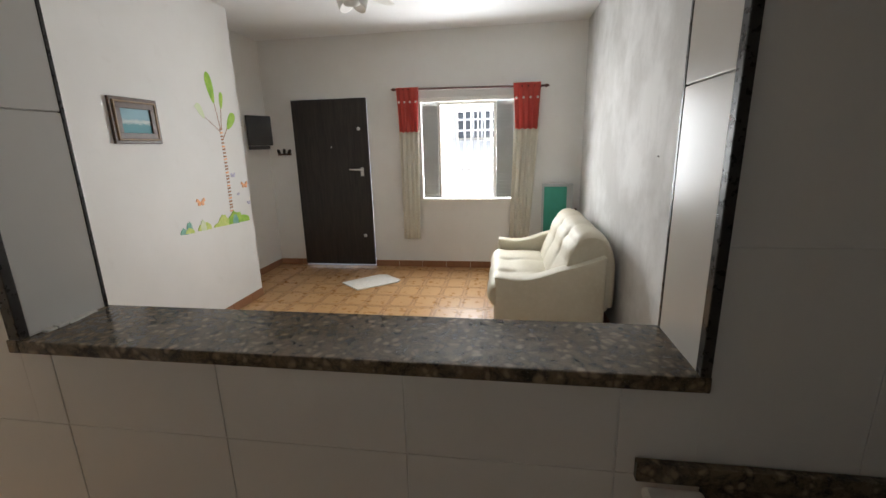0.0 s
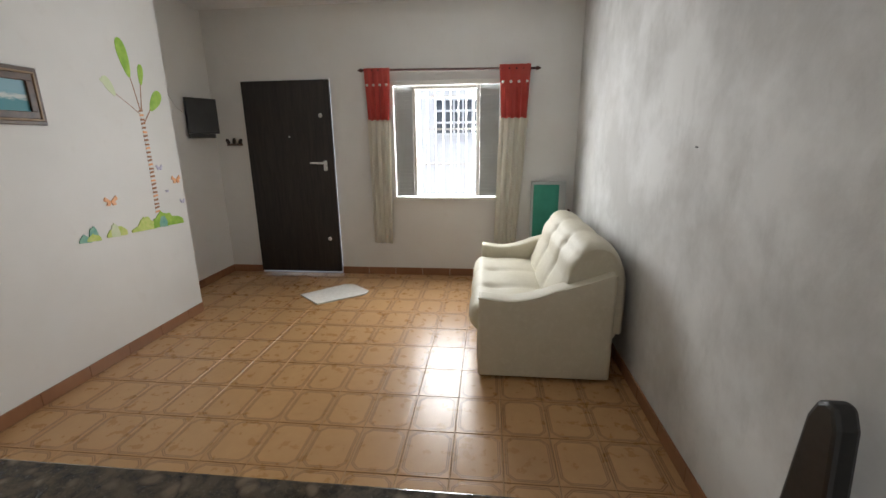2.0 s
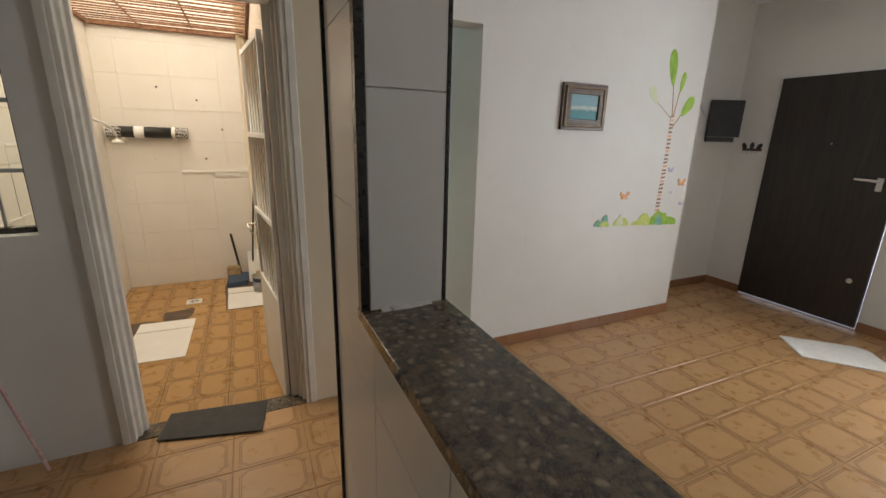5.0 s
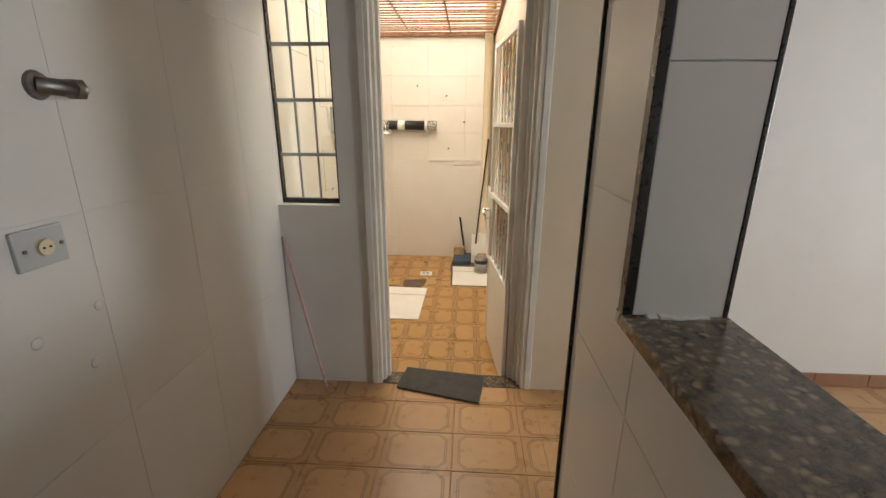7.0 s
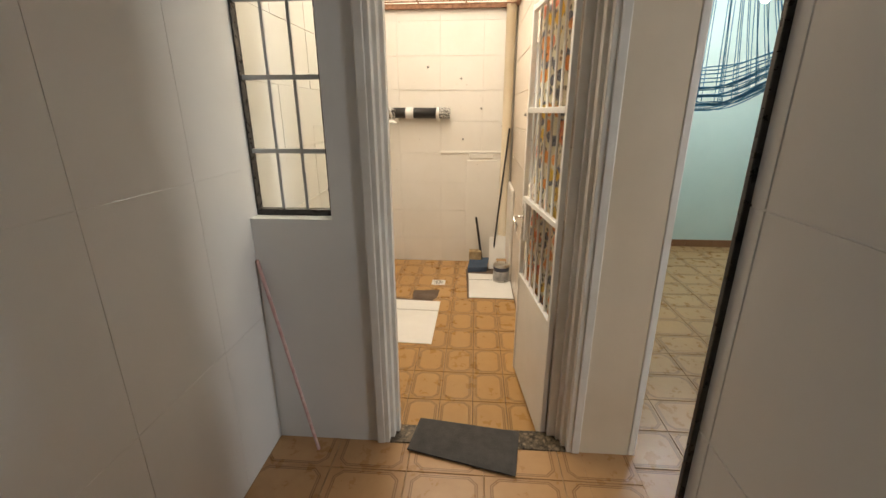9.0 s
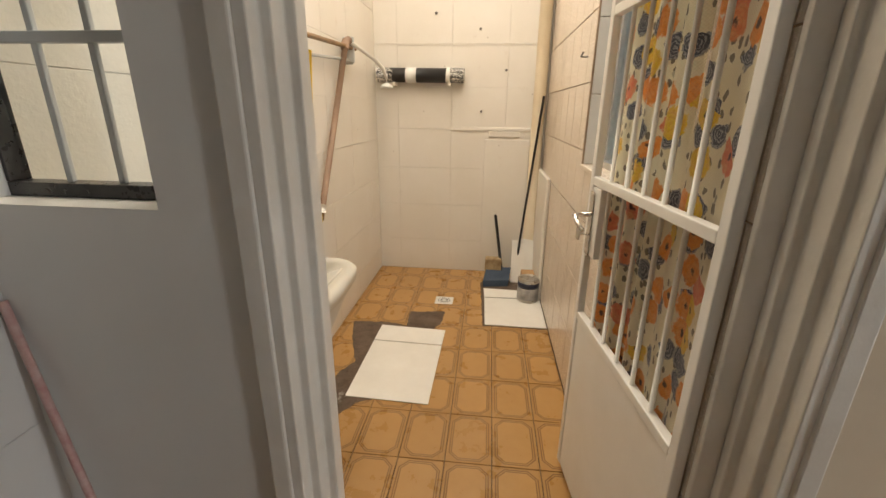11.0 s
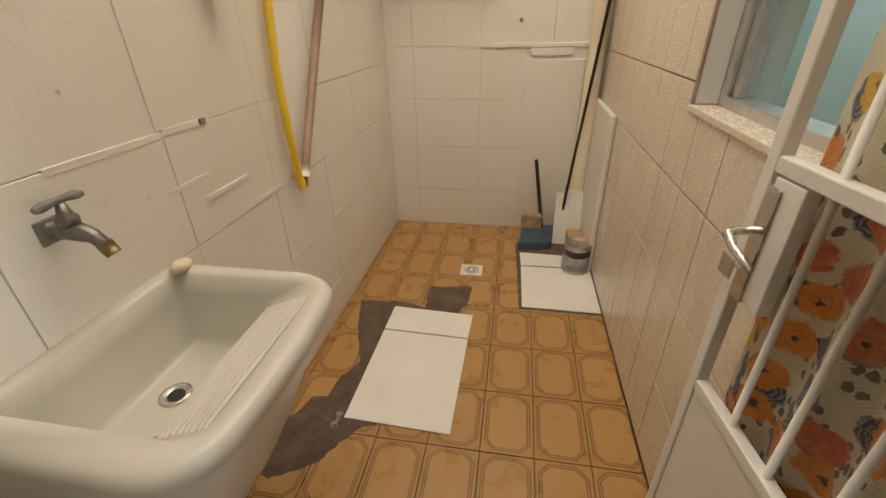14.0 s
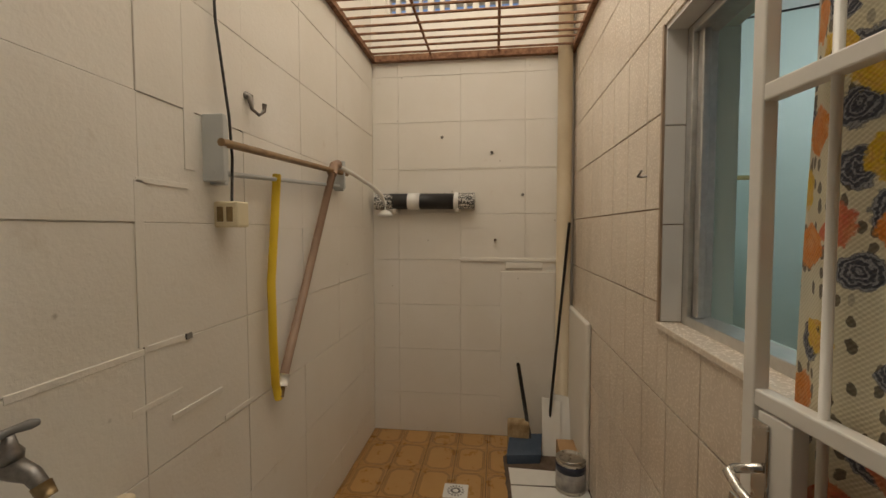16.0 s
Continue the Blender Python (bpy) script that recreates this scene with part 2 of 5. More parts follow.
def metal(name, a, b, rough, grain=40):
    n = Nodes(name, rough, 1.0)
    f = n.noise(n.local(), grain, 4)
    return n.colour(n.mix(n.ramp(f, 0.3, 0.7), a, b)).rough(n.ramp(f, 0.3, 0.7, rough - 0.08, rough + 0.1)).mat


def rust():
    n = Nodes("rusty_iron", 0.8, 0.2)
    p = n.world()
    f = n.noise(p, 30, 6, 0.7)
    return n.colour(n.mix(n.ramp(f, 0.35, 0.65), (0.12, 0.05, 0.025), (0.34, 0.18, 0.10))).bump(f, 0.6, 0.003).mat


def mesh_sleeve():
    n = Nodes("white_dotted_sleeve", 0.6)
    d = n.cells(n.local(), 95, random_=0.5)
    return n.colour(n.mix(n.ramp(d, 0.42, 0.52), (0.75, 0.73, 0.68), (0.03, 0.03, 0.03))).mat


def glass():
    n = Nodes("window_glass", 0.02)
    n.set(Base_Color=(0.9, 0.95, 0.95), Transmission_Weight=1.0, IOR=1.05)
    return n.mat


def sea_picture():
    n = Nodes("sea_painting", 0.5)
    p = n.local()
    x, y, z = n.xyz(p)
    f = n.noise(n.stretch(p, 1, 1, 3), 30, 5, 0.6, 1.0)
    h = n.m("ADD", z, n.m("MULTIPLY", n.m("SUBTRACT", f, 0.5), 0.05))
    c = n.mix(n.ramp(h, -0.02, 0.03), (0.03, 0.22, 0.26), (0.20, 0.38, 0.45))
    c = n.mix(n.ramp(n.m("ABSOLUTE", n.m("ADD", h, 0.0)), 0.004, 0.02, 0.85, 0), c, (0.62, 0.66, 0.62))
    return n.colour(c).bump(f, 0.4, 0.002).mat


def cement():
    n = Nodes("bare_cement", 0.9)
    p = n.world()
    f, g = n.noise(p, 12, 7, 0.7), n.noise(p, 90, 4)
    c = n.mix(n.ramp(f, 0.35, 0.65), (0.085, 0.058, 0.040), (0.16, 0.115, 0.085))
    c = n.mix(n.ramp(n.noise(p, 5, 6, 0.7), 0.66, 0.72, 0, 0.6), c, (0.5, 0.47, 0.42))
    return n.colour(c).bump(n.m("ADD", f, g), 0.7, 0.006).mat


def glow(name, colour, strength):
    n = Nodes(name)
    return n.set(Emission_Color=colour, Emission_Strength=strength, Base_Color=colour).mat


M = {
    "wall": wall_paint(), "stain": stained_plaster(), "old": old_white(), "granite": granite(), "wood": dark_wood(),
    "ceiling": painted("ceiling_white", (0.80, 0.80, 0.80), (0.86, 0.86, 0.86), 0.7, 1.2),
    "ktile": wall_tile("grey_wall_tile", (0.68, 0.665, 0.635), (0.73, 0.715, 0.685), 0.30, 0.025),
    "kgrout": painted("pale_grout", (0.66, 0.64, 0.60), (0.74, 0.72, 0.68), 0.85),
    "beige": painted("beige_wall_face", (0.66, 0.56, 0.42), (0.72, 0.62, 0.48), 0.5, 2),
    "btile": wall_tile("beige_wall_tile", (0.68, 0.585, 0.475), (0.76, 0.67, 0.56), 0.26, 0.35),
    "bgrout": painted("brown_grout", (0.26, 0.18, 0.12), (0.36, 0.27, 0.19), 0.9, 8),
    "otile": old_white(),
    "fgrout": painted("floor_grout", (0.36, 0.23, 0.12), (0.48, 0.34, 0.20), 0.9, 9),
    "tile_a": floor_tile("amber_floor_tile", 0.12, 0.1535, (0.47, 0.265, 0.115), (0.55, 0.325, 0.15), (0.24, 0.115, 0.042)),
    "tile_l": floor_tile("amber_laundry_tile", 0.1385, 0.094, (0.44, 0.24, 0.075), (0.50, 0.29, 0.105), (0.19, 0.09, 0.026)),
    "skirt": wall_tile("terracotta_skirting", (0.25, 0.11, 0.05), (0.33, 0.16, 0.08), 0.35, 0.3),
    "sofa": upholstery(), "coral": cloth("coral_cloth", (0.66, 0.095, 0.08), (0.74, 0.15, 0.12)),
    "cream": cloth("cream_cloth", (0.82, 0.78, 0.67), (0.87, 0.84, 0.75)), "floral": floral(),
    "white_metal": painted("white_enamel", (0.78, 0.76, 0.71), (0.83, 0.81, 0.77), 0.35, 5, 0.1),
    "frame_paint": painted("old_frame_paint", (0.70, 0.66, 0.59), (0.80, 0.77, 0.71), 0.45, 6, 0.3),
    "grey_metal": painted("grey_enamel", (0.16, 0.155, 0.15), (0.24, 0.23, 0.22), 0.45, 6, 0.2),
    "alu": metal("dull_aluminium", (0.55, 0.55, 0.54), (0.68, 0.68, 0.67), 0.4),
    "chrome": metal("worn_chrome", (0.55, 0.53, 0.50), (0.72, 0.70, 0.66), 0.22),
    "bronze": metal("grey_tap_metal", (0.17, 0.16, 0.15), (0.30, 0.28, 0.26), 0.45),
    "brass": metal("old_brass", (0.24, 0.17, 0.09), (0.36, 0.27, 0.15), 0.5),
    "rust": rust(), "black": painted("black_plastic", (0.012, 0.012, 0.013), (0.022, 0.022, 0.022), 0.4, 6, 0.1),
    "trim": painted("black_stone_trim", (0.010, 0.009, 0.009), (0.03, 0.026, 0.024), 0.3, 20, 0.2),
    "rubber": painted("grey_rubber", (0.055, 0.05, 0.045), (0.085, 0.078, 0.07), 0.9, 18, 0.8, 160),
    "pvc": painted("cream_pvc", (0.68, 0.57, 0.40), (0.74, 0.64, 0.48), 0.45, 4), "yellow": painted("yellow_hose", (0.78, 0.52, 0.02), (0.84, 0.60, 0.05), 0.4),
    "brown": painted("brown_pvc", (0.24, 0.15, 0.10), (0.32, 0.21, 0.145), 0.5, 6), "plastic": painted("white_plastic", (0.76, 0.75, 0.72), (0.82, 0.81, 0.78), 0.4),
    "outlet": painted("ivory_plastic", (0.72, 0.63, 0.42), (0.78, 0.70, 0.50), 0.45), "card": painted("white_card", (0.78, 0.755, 0.70), (0.84, 0.82, 0.77), 0.75, 5, 0.2),
    "blue": painted("blue_plastic", (0.035, 0.06, 0.10), (0.06, 0.09, 0.14), 0.5, 12), "tin": metal("paint_tin", (0.42, 0.40, 0.36), (0.60, 0.57, 0.52), 0.3),
    "label_dark": painted("dark_can_label", (0.02, 0.025, 0.05), (0.04, 0.045, 0.07), 0.35, 12), "label_grey": painted("grey_can_label", (0.26, 0.25, 0.25), (0.42, 0.40, 0.38), 0.4, 22),
    "sandstone": painted("rough_stone", (0.30, 0.20, 0.10), (0.50, 0.38, 0.22), 0.9, 30, 0.9, 90), "carton": painted("brown_cardboard", (0.40, 0.24, 0.11), (0.48, 0.30, 0.15), 0.8, 10),
    "tub": wall_tile("cream_synthetic_marble", (0.60, 0.57, 0.50), (0.65, 0.62, 0.555), 0.30, 0.05), "rubbed": painted("white_rug", (0.74, 0.71, 0.66), (0.84, 0.82, 0.78), 0.95, 30, 0.9, 220),
    "aqua": painted("pale_aqua_paint", (0.60, 0.72, 0.68), (0.66, 0.77, 0.73), 0.6, 1.5), "teal": painted("teal_panel", (0.02, 0.24, 0.17), (0.035, 0.30, 0.22), 0.45, 5),
    "rod": painted("dark_red_wood", (0.06, 0.02, 0.015), (0.10, 0.035, 0.025), 0.4, 12), "string": painted("blue_string", (0.05, 0.22, 0.42), (0.12, 0.34, 0.56), 0.8, 30),
    "shutter": painted("grey_shutter", (0.46, 0.48, 0.48), (0.54, 0.56, 0.56), 0.4, 4), "sleeve": mesh_sleeve(), "glass": glass(), "sea": sea_picture(),
    "frame_wood": painted("carved_brown_wood", (0.045, 0.02, 0.01), (0.11, 0.055, 0.025), 0.4, 25, 0.5, 140), "gilt": painted("faded_gilt", (0.22, 0.13, 0.06), (0.32, 0.21, 0.11), 0.45, 25),
    "cement": cement(), "bulb": glow("lit_bulb", (0.95, 1.0, 1.0), 60.0), "ochre": painted("ochre_wood", (0.36, 0.29, 0.10), (0.44, 0.36, 0.15), 0.5, 8),
    "facade": painted("white_facade", (0.80, 0.80, 0.80), (0.84, 0.84, 0.84), 0.8, 0.7), "dark_glass": painted("dark_window", (0.10, 0.115, 0.13), (0.15, 0.165, 0.18), 0.2, 2),
    "leaf": painted("green_sticker", (0.22, 0.44, 0.03), (0.42, 0.62, 0.08), 0.5, 14), "pale_leaf": painted("pale_green_sticker", (0.60, 0.68, 0.42), (0.68, 0.73, 0.52), 0.5, 14),
    "lime": painted("lime_sticker", (0.46, 0.60, 0.10), (0.64, 0.68, 0.22), 0.5, 30), "aqua_s": painted("blue_green_sticker", (0.12, 0.36, 0.30), (0.28, 0.50, 0.36), 0.5, 30),
    "orange": painted("orange_sticker", (0.80, 0.36, 0.15), (0.84, 0.48, 0.26), 0.5, 20), "bark": painted("brown_sticker", (0.30, 0.13, 0.05), (0.40, 0.19, 0.09), 0.5, 30),
    "lilac": painted("lilac_sticker", (0.55, 0.52, 0.66), (0.62, 0.60, 0.70), 0.5, 20), "steel": metal("sink_steel", (0.5, 0.5, 0.5), (0.62, 0.62, 0.62), 0.3), "pink": painted("red_white_stick", (0.55, 0.30, 0.28), (0.66, 0.50, 0.46), 0.4, 40),
}


# ---- building helpers ----
ORIGIN = {}


def box(bm, x0, x1, y0, y1, z0, z1, bevel=0.0):
    made = bmesh.ops.create_cube(bm, size=1, matrix=Matrix.LocRotScale(((x0 + x1) / 2, (y0 + y1) / 2, (z0 + z1) / 2), None, (x1 - x0, y1 - y0, z1 - z0)))
    if bevel:
        edges = list({e for v in made["verts"] for e in v.link_edges})
        bmesh.ops.bevel(bm, geom=edges, offset=bevel, segments=2, profile=0.5, affect="EDGES")
    return bm


def boxes(*dims, bevel=0.0):
    bm = bmesh.new()
    for d in dims:
        box(bm, *d, bevel=bevel)
    return bm


def tube(points, r, n=10, bm=None, closed_ends=True):
    """A round bar along points."""
    bm = bm or bmesh.new()
    pts = [Vector(p) for p in points]
    rings = []
    for i, p in enumerate(pts):
        d = (pts[min(i + 1, len(pts) - 1)] - pts[max(i - 1, 0)]).normalized()
        up = Vector((0, 0, 1)) if abs(d.z) < 0.9 else Vector((1, 0, 0))
        a = d.cross(up).normalized()
        b = d.cross(a)
        rr = r[i] if isinstance(r, (list, tuple)) else r
        rings.append([bm.verts.new(p + rr * (a * math.cos(t) + b * math.sin(t))) for t in (2 * math.pi * k / n for k in range(n))])
    for ra, rb in zip(rings, rings[1:]):
        for k in range(n):
            f = bm.faces.new((ra[k], ra[(k + 1) % n], rb[(k + 1) % n], rb[k]))
            f.smooth = True
    if closed_ends:
        bm.faces.new(rings[0])
        bm.faces.new(list(reversed(rings[-1])))
    return bm


def loft(loops, bm=None, cap_first=False, cap_last=False, smooth=True):
    bm = bm or bmesh.new()
    rings = [[bm.verts.new(p) for p in loop] for loop in loops]
    n = len(rings[0])
    for ra, rb in zip(rings, rings[1:]):
        for k in range(n):
            bm.faces.new((ra[k], ra[(k + 1) % n], rb[(k + 1) % n], rb[k])).smooth = smooth
    if cap_first:
        bm.faces.new(rings[0])
    if cap_last:
        bm.faces.new(list(reversed(rings[-1])))
    bmesh.ops.recalc_face_normals(bm, faces=bm.faces[:])
    return bm


def prism(outline, axis, a, b, bevel=0.0):
    """A solid with a flat outline (pairs) pushed from a to b along an axis."""
    place = {"x": lambda u, v, w: (w, u, v), "y": lambda u, v, w: (u, w, v), "z": lambda u, v, w: (u, v, w)}[axis]
    bm = loft([[place(u, v, a) for u, v in outline], [place(u, v, b) for u, v in outline]], None, True, True, False)
    if bevel:
        bmesh.ops.bevel(bm, geom=[e for e in bm.edges if e.calc_face_angle(0) > 0.6], offset=bevel, segments=2, profile=0.5, affect="EDGES")
    return bm


def thing(name, label="", category="", at=(0, 0, 0), group="", kind="", m=None):
    ob = new(name)
    ob.empty_display_size = 0.05
    ob.matrix_basis = m or Matrix.Translation(at)
    ORIGIN[ob] = None if m else Vector(at)
    return tagged(ob, label, category, group, kind)


def link(name, bm, material, origin=None):
    if origin is not None:
        bmesh.ops.translate(bm, verts=bm.verts[:], vec=-origin)
    me = bpy.data.meshes.new(name)
    bm.to_mesh(me)
    bm.free()
    me.materials.append(M[material])
    return new(name, me)


def part(name, bm, material, parent, label=""):
    ob = link(name, bm, material, ORIGIN[parent])
    ob.parent = parent
    ORIGIN[ob] = ORIGIN[parent]
    return tagged(ob, label)


def place(ob, m):
    """Sets a part that was built round its own origin at the pose m within its thing."""
    if ORIGIN[ob] is not None:
        ob.data.transform(Matrix.Translation(ORIGIN[ob]))
    ob.matrix_local = m
    return ob


def solid(name, bm, material, label="", category="", kind="structure", at=None, group=""):
    """A thing that is one mesh."""
    ob = link(name, bm, material, Vector(at) if at else None)
    if at:
        ob.location = at
    ORIGIN[ob] = Vector(at) if at else Vector((0, 0, 0))
    return tagged(ob, label, category, group, kind)


def wall(axis, a, b, u0, u1, z0, z1, holes=()):
    """A wall a..b thick, running u0..u1, with holes (u0, u1, z0, z1) cut through it."""
    us = sorted({u0, u1, *(h[0] for h in holes), *(h[1] for h in holes)})
    zs = sorted({z0, z1, *(h[2] for h in holes), *(h[3] for h in holes)})
    bm = bmesh.new()
    for ua, ub in zip(us, us[1:]):
        run = []
        for za, zb in zip(zs, zs[1:]):
            cu, cz = (ua + ub) / 2, (za + zb) / 2
            if any(h[0] < cu < h[1] and h[2] < cz < h[3] for h in holes):
                continue
            if run and abs(run[-1][1] - za) < 1e-6:
                run[-1][1] = zb
            else:
                run.append([za, zb])
        for za, zb in run:
            box(bm, *((a, b, ua, ub) if axis == "x" else (ua, ub, a, b)), za, zb)
    return bm


TILES = {}


def lay(parent, name, material, axis, level, thick, u0, u1, v0, v1, pu, pv, ou, ov, gap, holes=(), skip=None, stagger=0.0, lift=0.0, bevel=0.0015):
    """Lays tiles of pitch pu x pv (joints at ou, ov) over u0..u1, v0..v1, trimmed at the edges and round the holes.
    axis: the way the tiles face ('z' floor, 'x' or 'y' wall); level: the wall's plane; thick is signed."""
    rnd = random.Random(7)
    for i in range(math.floor((u0 - ou) / pu) - 1, math.ceil((u1 - ou) / pu) + 1):
        for j in range(math.floor((v0 - ov) / pv), math.ceil((v1 - ov) / pv) + 1):
            ua = ou + i * pu + (stagger * pu if j % 2 else 0)
            va = ov + j * pv
            cu, cv = ua + pu / 2, va + pv / 2
            a, b, c, d = max(ua + gap / 2, u0), min(ua + pu - gap / 2, u1), max(va + gap / 2, v0), min(va + pv - gap / 2, v1)
            cuts = [(a, b, c, d)]
            for h in holes:
                rest = []
                for (a, b, c, d) in cuts:
                    if h[0] >= b or h[1] <= a or h[2] >= d or h[3] <= c:
                        rest.append((a, b, c, d))
                        continue
                    if a < h[0]:
                        rest.append((a, h[0], c, d))
                    if b > h[1]:
                        rest.append((h[1], b, c, d))
                    a2, b2 = max(a, h[0]), min(b, h[1])
                    if c < h[2]:
                        rest.append((a2, b2, c, h[2]))
                    if d > h[3]:
                        rest.append((a2, b2, h[3], d))
                cuts = rest
            for (a, b, c, d) in cuts:
                if b - a < 0.012 or d - c < 0.012 or (skip and skip((a + b) / 2, (c + d) / 2)):
                    continue
                key = (name, material, axis, thick, bevel, *(round(q, 4) for q in (a - cu, b - cu, c - cv, d - cv)))
                if key not in TILES:
                    t0, t1 = min(0, thick), max(0, thick)
                    bm = bmesh.new()
                    e = bevel
                    lo = [(a - cu, c - cv), (b - cu, c - cv), (b - cu, d - cv), (a - cu, d - cv)]
                    hi = [(a - cu + e, c - cv + e), (b - cu - e, c - cv + e), (b - cu - e, d - cv - e), (a - cu + e, d - cv - e)]
                    put = {"x": lambda p, w: (w, p[0], p[1]), "y": lambda p, w: (p[0], w, p[1]), "z": lambda p, w: (p[0], p[1], w)}[axis]
                    s = 1 if thick > 0 else -1
                    loft([[put(p, 0) for p in lo], [put(p, thick - s * e) for p in lo], [put(p, thick) for p in hi]], bm, True, True, False)
                    TILES[key] = bpy.data.meshes.new(name)
                    bm.to_mesh(TILES[key])
                    bm.free()
                    TILES[key].materials.append(M[material])
                ob = new(name, TILES[key])
                ob.parent = parent
                off = level + lift * (rnd.random() - 0.5)
                ob.location = {"x": (off, cu, cv), "y": (cu, off, cv), "z": (cu, cv, off)}[axis]


def ring(cx, cy, rx, ry, z, n=20):
    return [(cx + rx * math.cos(2 * math.pi * k / n), cy + ry * math.sin(2 * math.pi * k / n), z) for k in range(n)]


def lathe(cx, cy, profile, n=20):
    """A turned body from (radius, height) pairs."""
    return loft([ring(cx, cy, r, r, z, n) for r, z in profile], None, True, True)

# ---- structure ----
H = 2.78
solid("floor_kitchen", boxes((-2.50, 1.75, -0.70, 1.087, -0.25, -0.005)), "fgrout")
solid("floor_living", boxes((-2.56, 1.0, 1.087, 5.33, -0.25, -0.005), (-3.13, -2.56, 3.99, 5.33, -0.25, -0.005)), "fgrout")
solid("floor_bedroom", boxes((-5.8, -2.50, 0.93, 1.087, -0.25, -0.005), (-5.8, -2.56, 1.087, 3.99, -0.25, -0.005)), "fgrout")
solid("floor_laundry", boxes((-5.4, -2.50, -0.75, 0.93, -0.35, -0.106)), "cement")
PASS = (-1.187, 0.402, 1.03, 2.25)
wall_pass = solid("wall_pass", wall("y", 0.865, 1.087, -1.62, 1.6, 0, H, [PASS]), "wall")
wall_south = solid("wall_south", wall("y", -0.70, -0.545, -2.41, 1.6, 0, H), "kgrout")
solid("wall_kitchen_end", wall("x", 1.6, 1.75, -0.70, 1.087, 0, H), "ktile")
LDOOR, LWIN = (-0.035, 0.825, 0.0, 2.12), (-0.545, -0.205, 1.075, 2.10)
wall_west = solid("wall_west", wall("x", -2.50, -2.41, -0.75, 1.08, -0.1, H, [LDOOR, LWIN]), "ktile")
solid("wall_picture", boxes((-2.71, -2.56, 1.95, 3.99, 0, H)), "wall")
solid("wall_passage", boxes((-3.32, -2.71, 1.95, 2.10, 0, H)), "wall")
solid("wall_recess_side", boxes((-3.13, -2.71, 3.84, 3.99, 0, H)), "wall")
solid("wall_recess", boxes((-3.13, -2.98, 3.99, 5.33, 0, H)), "wall")
solid("wall_header", boxes((-2.71, -2.56, 1.08, 1.95, 2.155, H)), "wall")
DOOR, WIN = (-2.615, -1.655, 0.0, 2.09), (-1.0, 0.09, 0.87, 2.03)
solid("wall_north", wall("y", 5.163, 5.33, -2.98, 0.86, 0, H, [DOOR, WIN]), "wall")
solid("wall_east", boxes((0.86, 1.0, 1.087, 5.33, 0, H)), "stain")
BWIN = (-3.80, -2.80, 1.0, 1.89)
solid("wall_laundry_south", boxes((-5.4, -2.50, -0.75, -0.599, -0.1, 3.35)), "old")
wall_back = solid("wall_laundry_back", wall("x", -5.4, -5.255, -0.599, 0.93, -0.1, 3.35, [(-0.50, 0.40, 2.72, 3.18)]), "old")
wall_ln = solid("wall_laundry_north", wall("y", 0.737, 0.93, -5.255, -2.50, -0.1, 3.35, [BWIN]), "bgrout")
solid("wall_well_east", boxes((-2.50, -2.42, -0.75, 0.93, H, 3.35)), "old")
solid("wall_bedroom_lining", wall("y", 0.934, 0.944, -5.65, -2.51, 0, H, [BWIN]), "aqua")
solid("wall_bedroom_back", boxes((-5.8, -5.65, 0.93, 3.99, 0, H)), "aqua")
solid("wall_bedroom_north", boxes((-5.65, -3.13, 3.84, 3.99, 0, H)), "aqua")
solid("wall_bedroom_east", boxes((-3.336, -3.324, 1.96, 3.84, 0, H), (-3.324, -3.31, 2.104, 3.84, 0, H)), "aqua")
solid("ceiling_living", boxes((-3.13, 1.0, 1.087, 5.33, H, H + 0.12)), "ceiling")
solid("ceiling_kitchen", boxes((-2.42, 1.75, -0.70, 1.087, H, H + 0.12)), "ceiling")
solid("ceiling_bedroom", boxes((-5.8, -3.13, 0.934, 3.99, H, H + 0.12), (-3.13, -2.56, 0.934, 1.087, H, H + 0.12)), "ceiling")
solid("ceiling_laundry", boxes((-5.4, -4.87, -0.75, 0.93, 3.35, 3.45), (-2.61, -2.42, -0.75, 0.93, 3.35, 3.45), (-4.87, -2.61, -0.75, -0.45, 3.35, 3.45), (-4.87, -2.61, 0.59, 0.93, 3.35, 3.45)), "old")
solid("ground", boxes((-60, 60, 5.33, 120, -0.4, -0.12)), "facade")

# skirting tiles of the living room, kitchen passage and bedroom
skirts = thing("baseboard", kind="structure")
for axis, a, b, u0, u1 in (("x", -2.56, 0.010, 1.95, 3.99), ("y", 5.163, -0.010, -2.98, -2.615), ("y", 5.163, -0.010, -1.655, 0.86), ("x", -2.98, 0.010, 3.99, 5.153),
                           ("x", 0.86, -0.010, 1.087, 5.153), ("y", 3.99, 0.010, -2.98, -2.56), ("y", 1.95, -0.010, -3.336, -2.62), ("x", -5.65, 0.010, 0.95, 3.84)):
    lay(skirts, "skirting_tile", "skirt", axis, a, b, u0, u1, 0.0, 0.085, 0.307, 0.085, u0, 0.0, 0.004)

# ---- laundry door frame, threshold ----
frame_ = thing("door_frame_laundry", "cream painted steel door frame, chipped", "door frame", (-2.48, 0.4, 0), kind="structure")
for nm, s in (("jamb", -1), ("jamb", 1)):
    y = -0.035 if s < 0 else 0.825
    o = [(-2.508, y), (-2.398, y), (-2.398, y - s * 0.022), (-2.43, y - s * 0.022), (-2.43, y - s * 0.040), (-2.47, y - s * 0.040), (-2.47, y - s * 0.058), (-2.508, y - s * 0.058)]
    part(nm, prism(o if s < 0 else o[::-1], "z", 0, 2.12, 0.003), "frame_paint", frame_)
    a, b = sorted((y - s * 0.001, y + s * 0.035))
    part("architrave", boxes((-2.409, -2.392, a, b, 0, 2.155), bevel=0.004), "frame_paint", frame_)
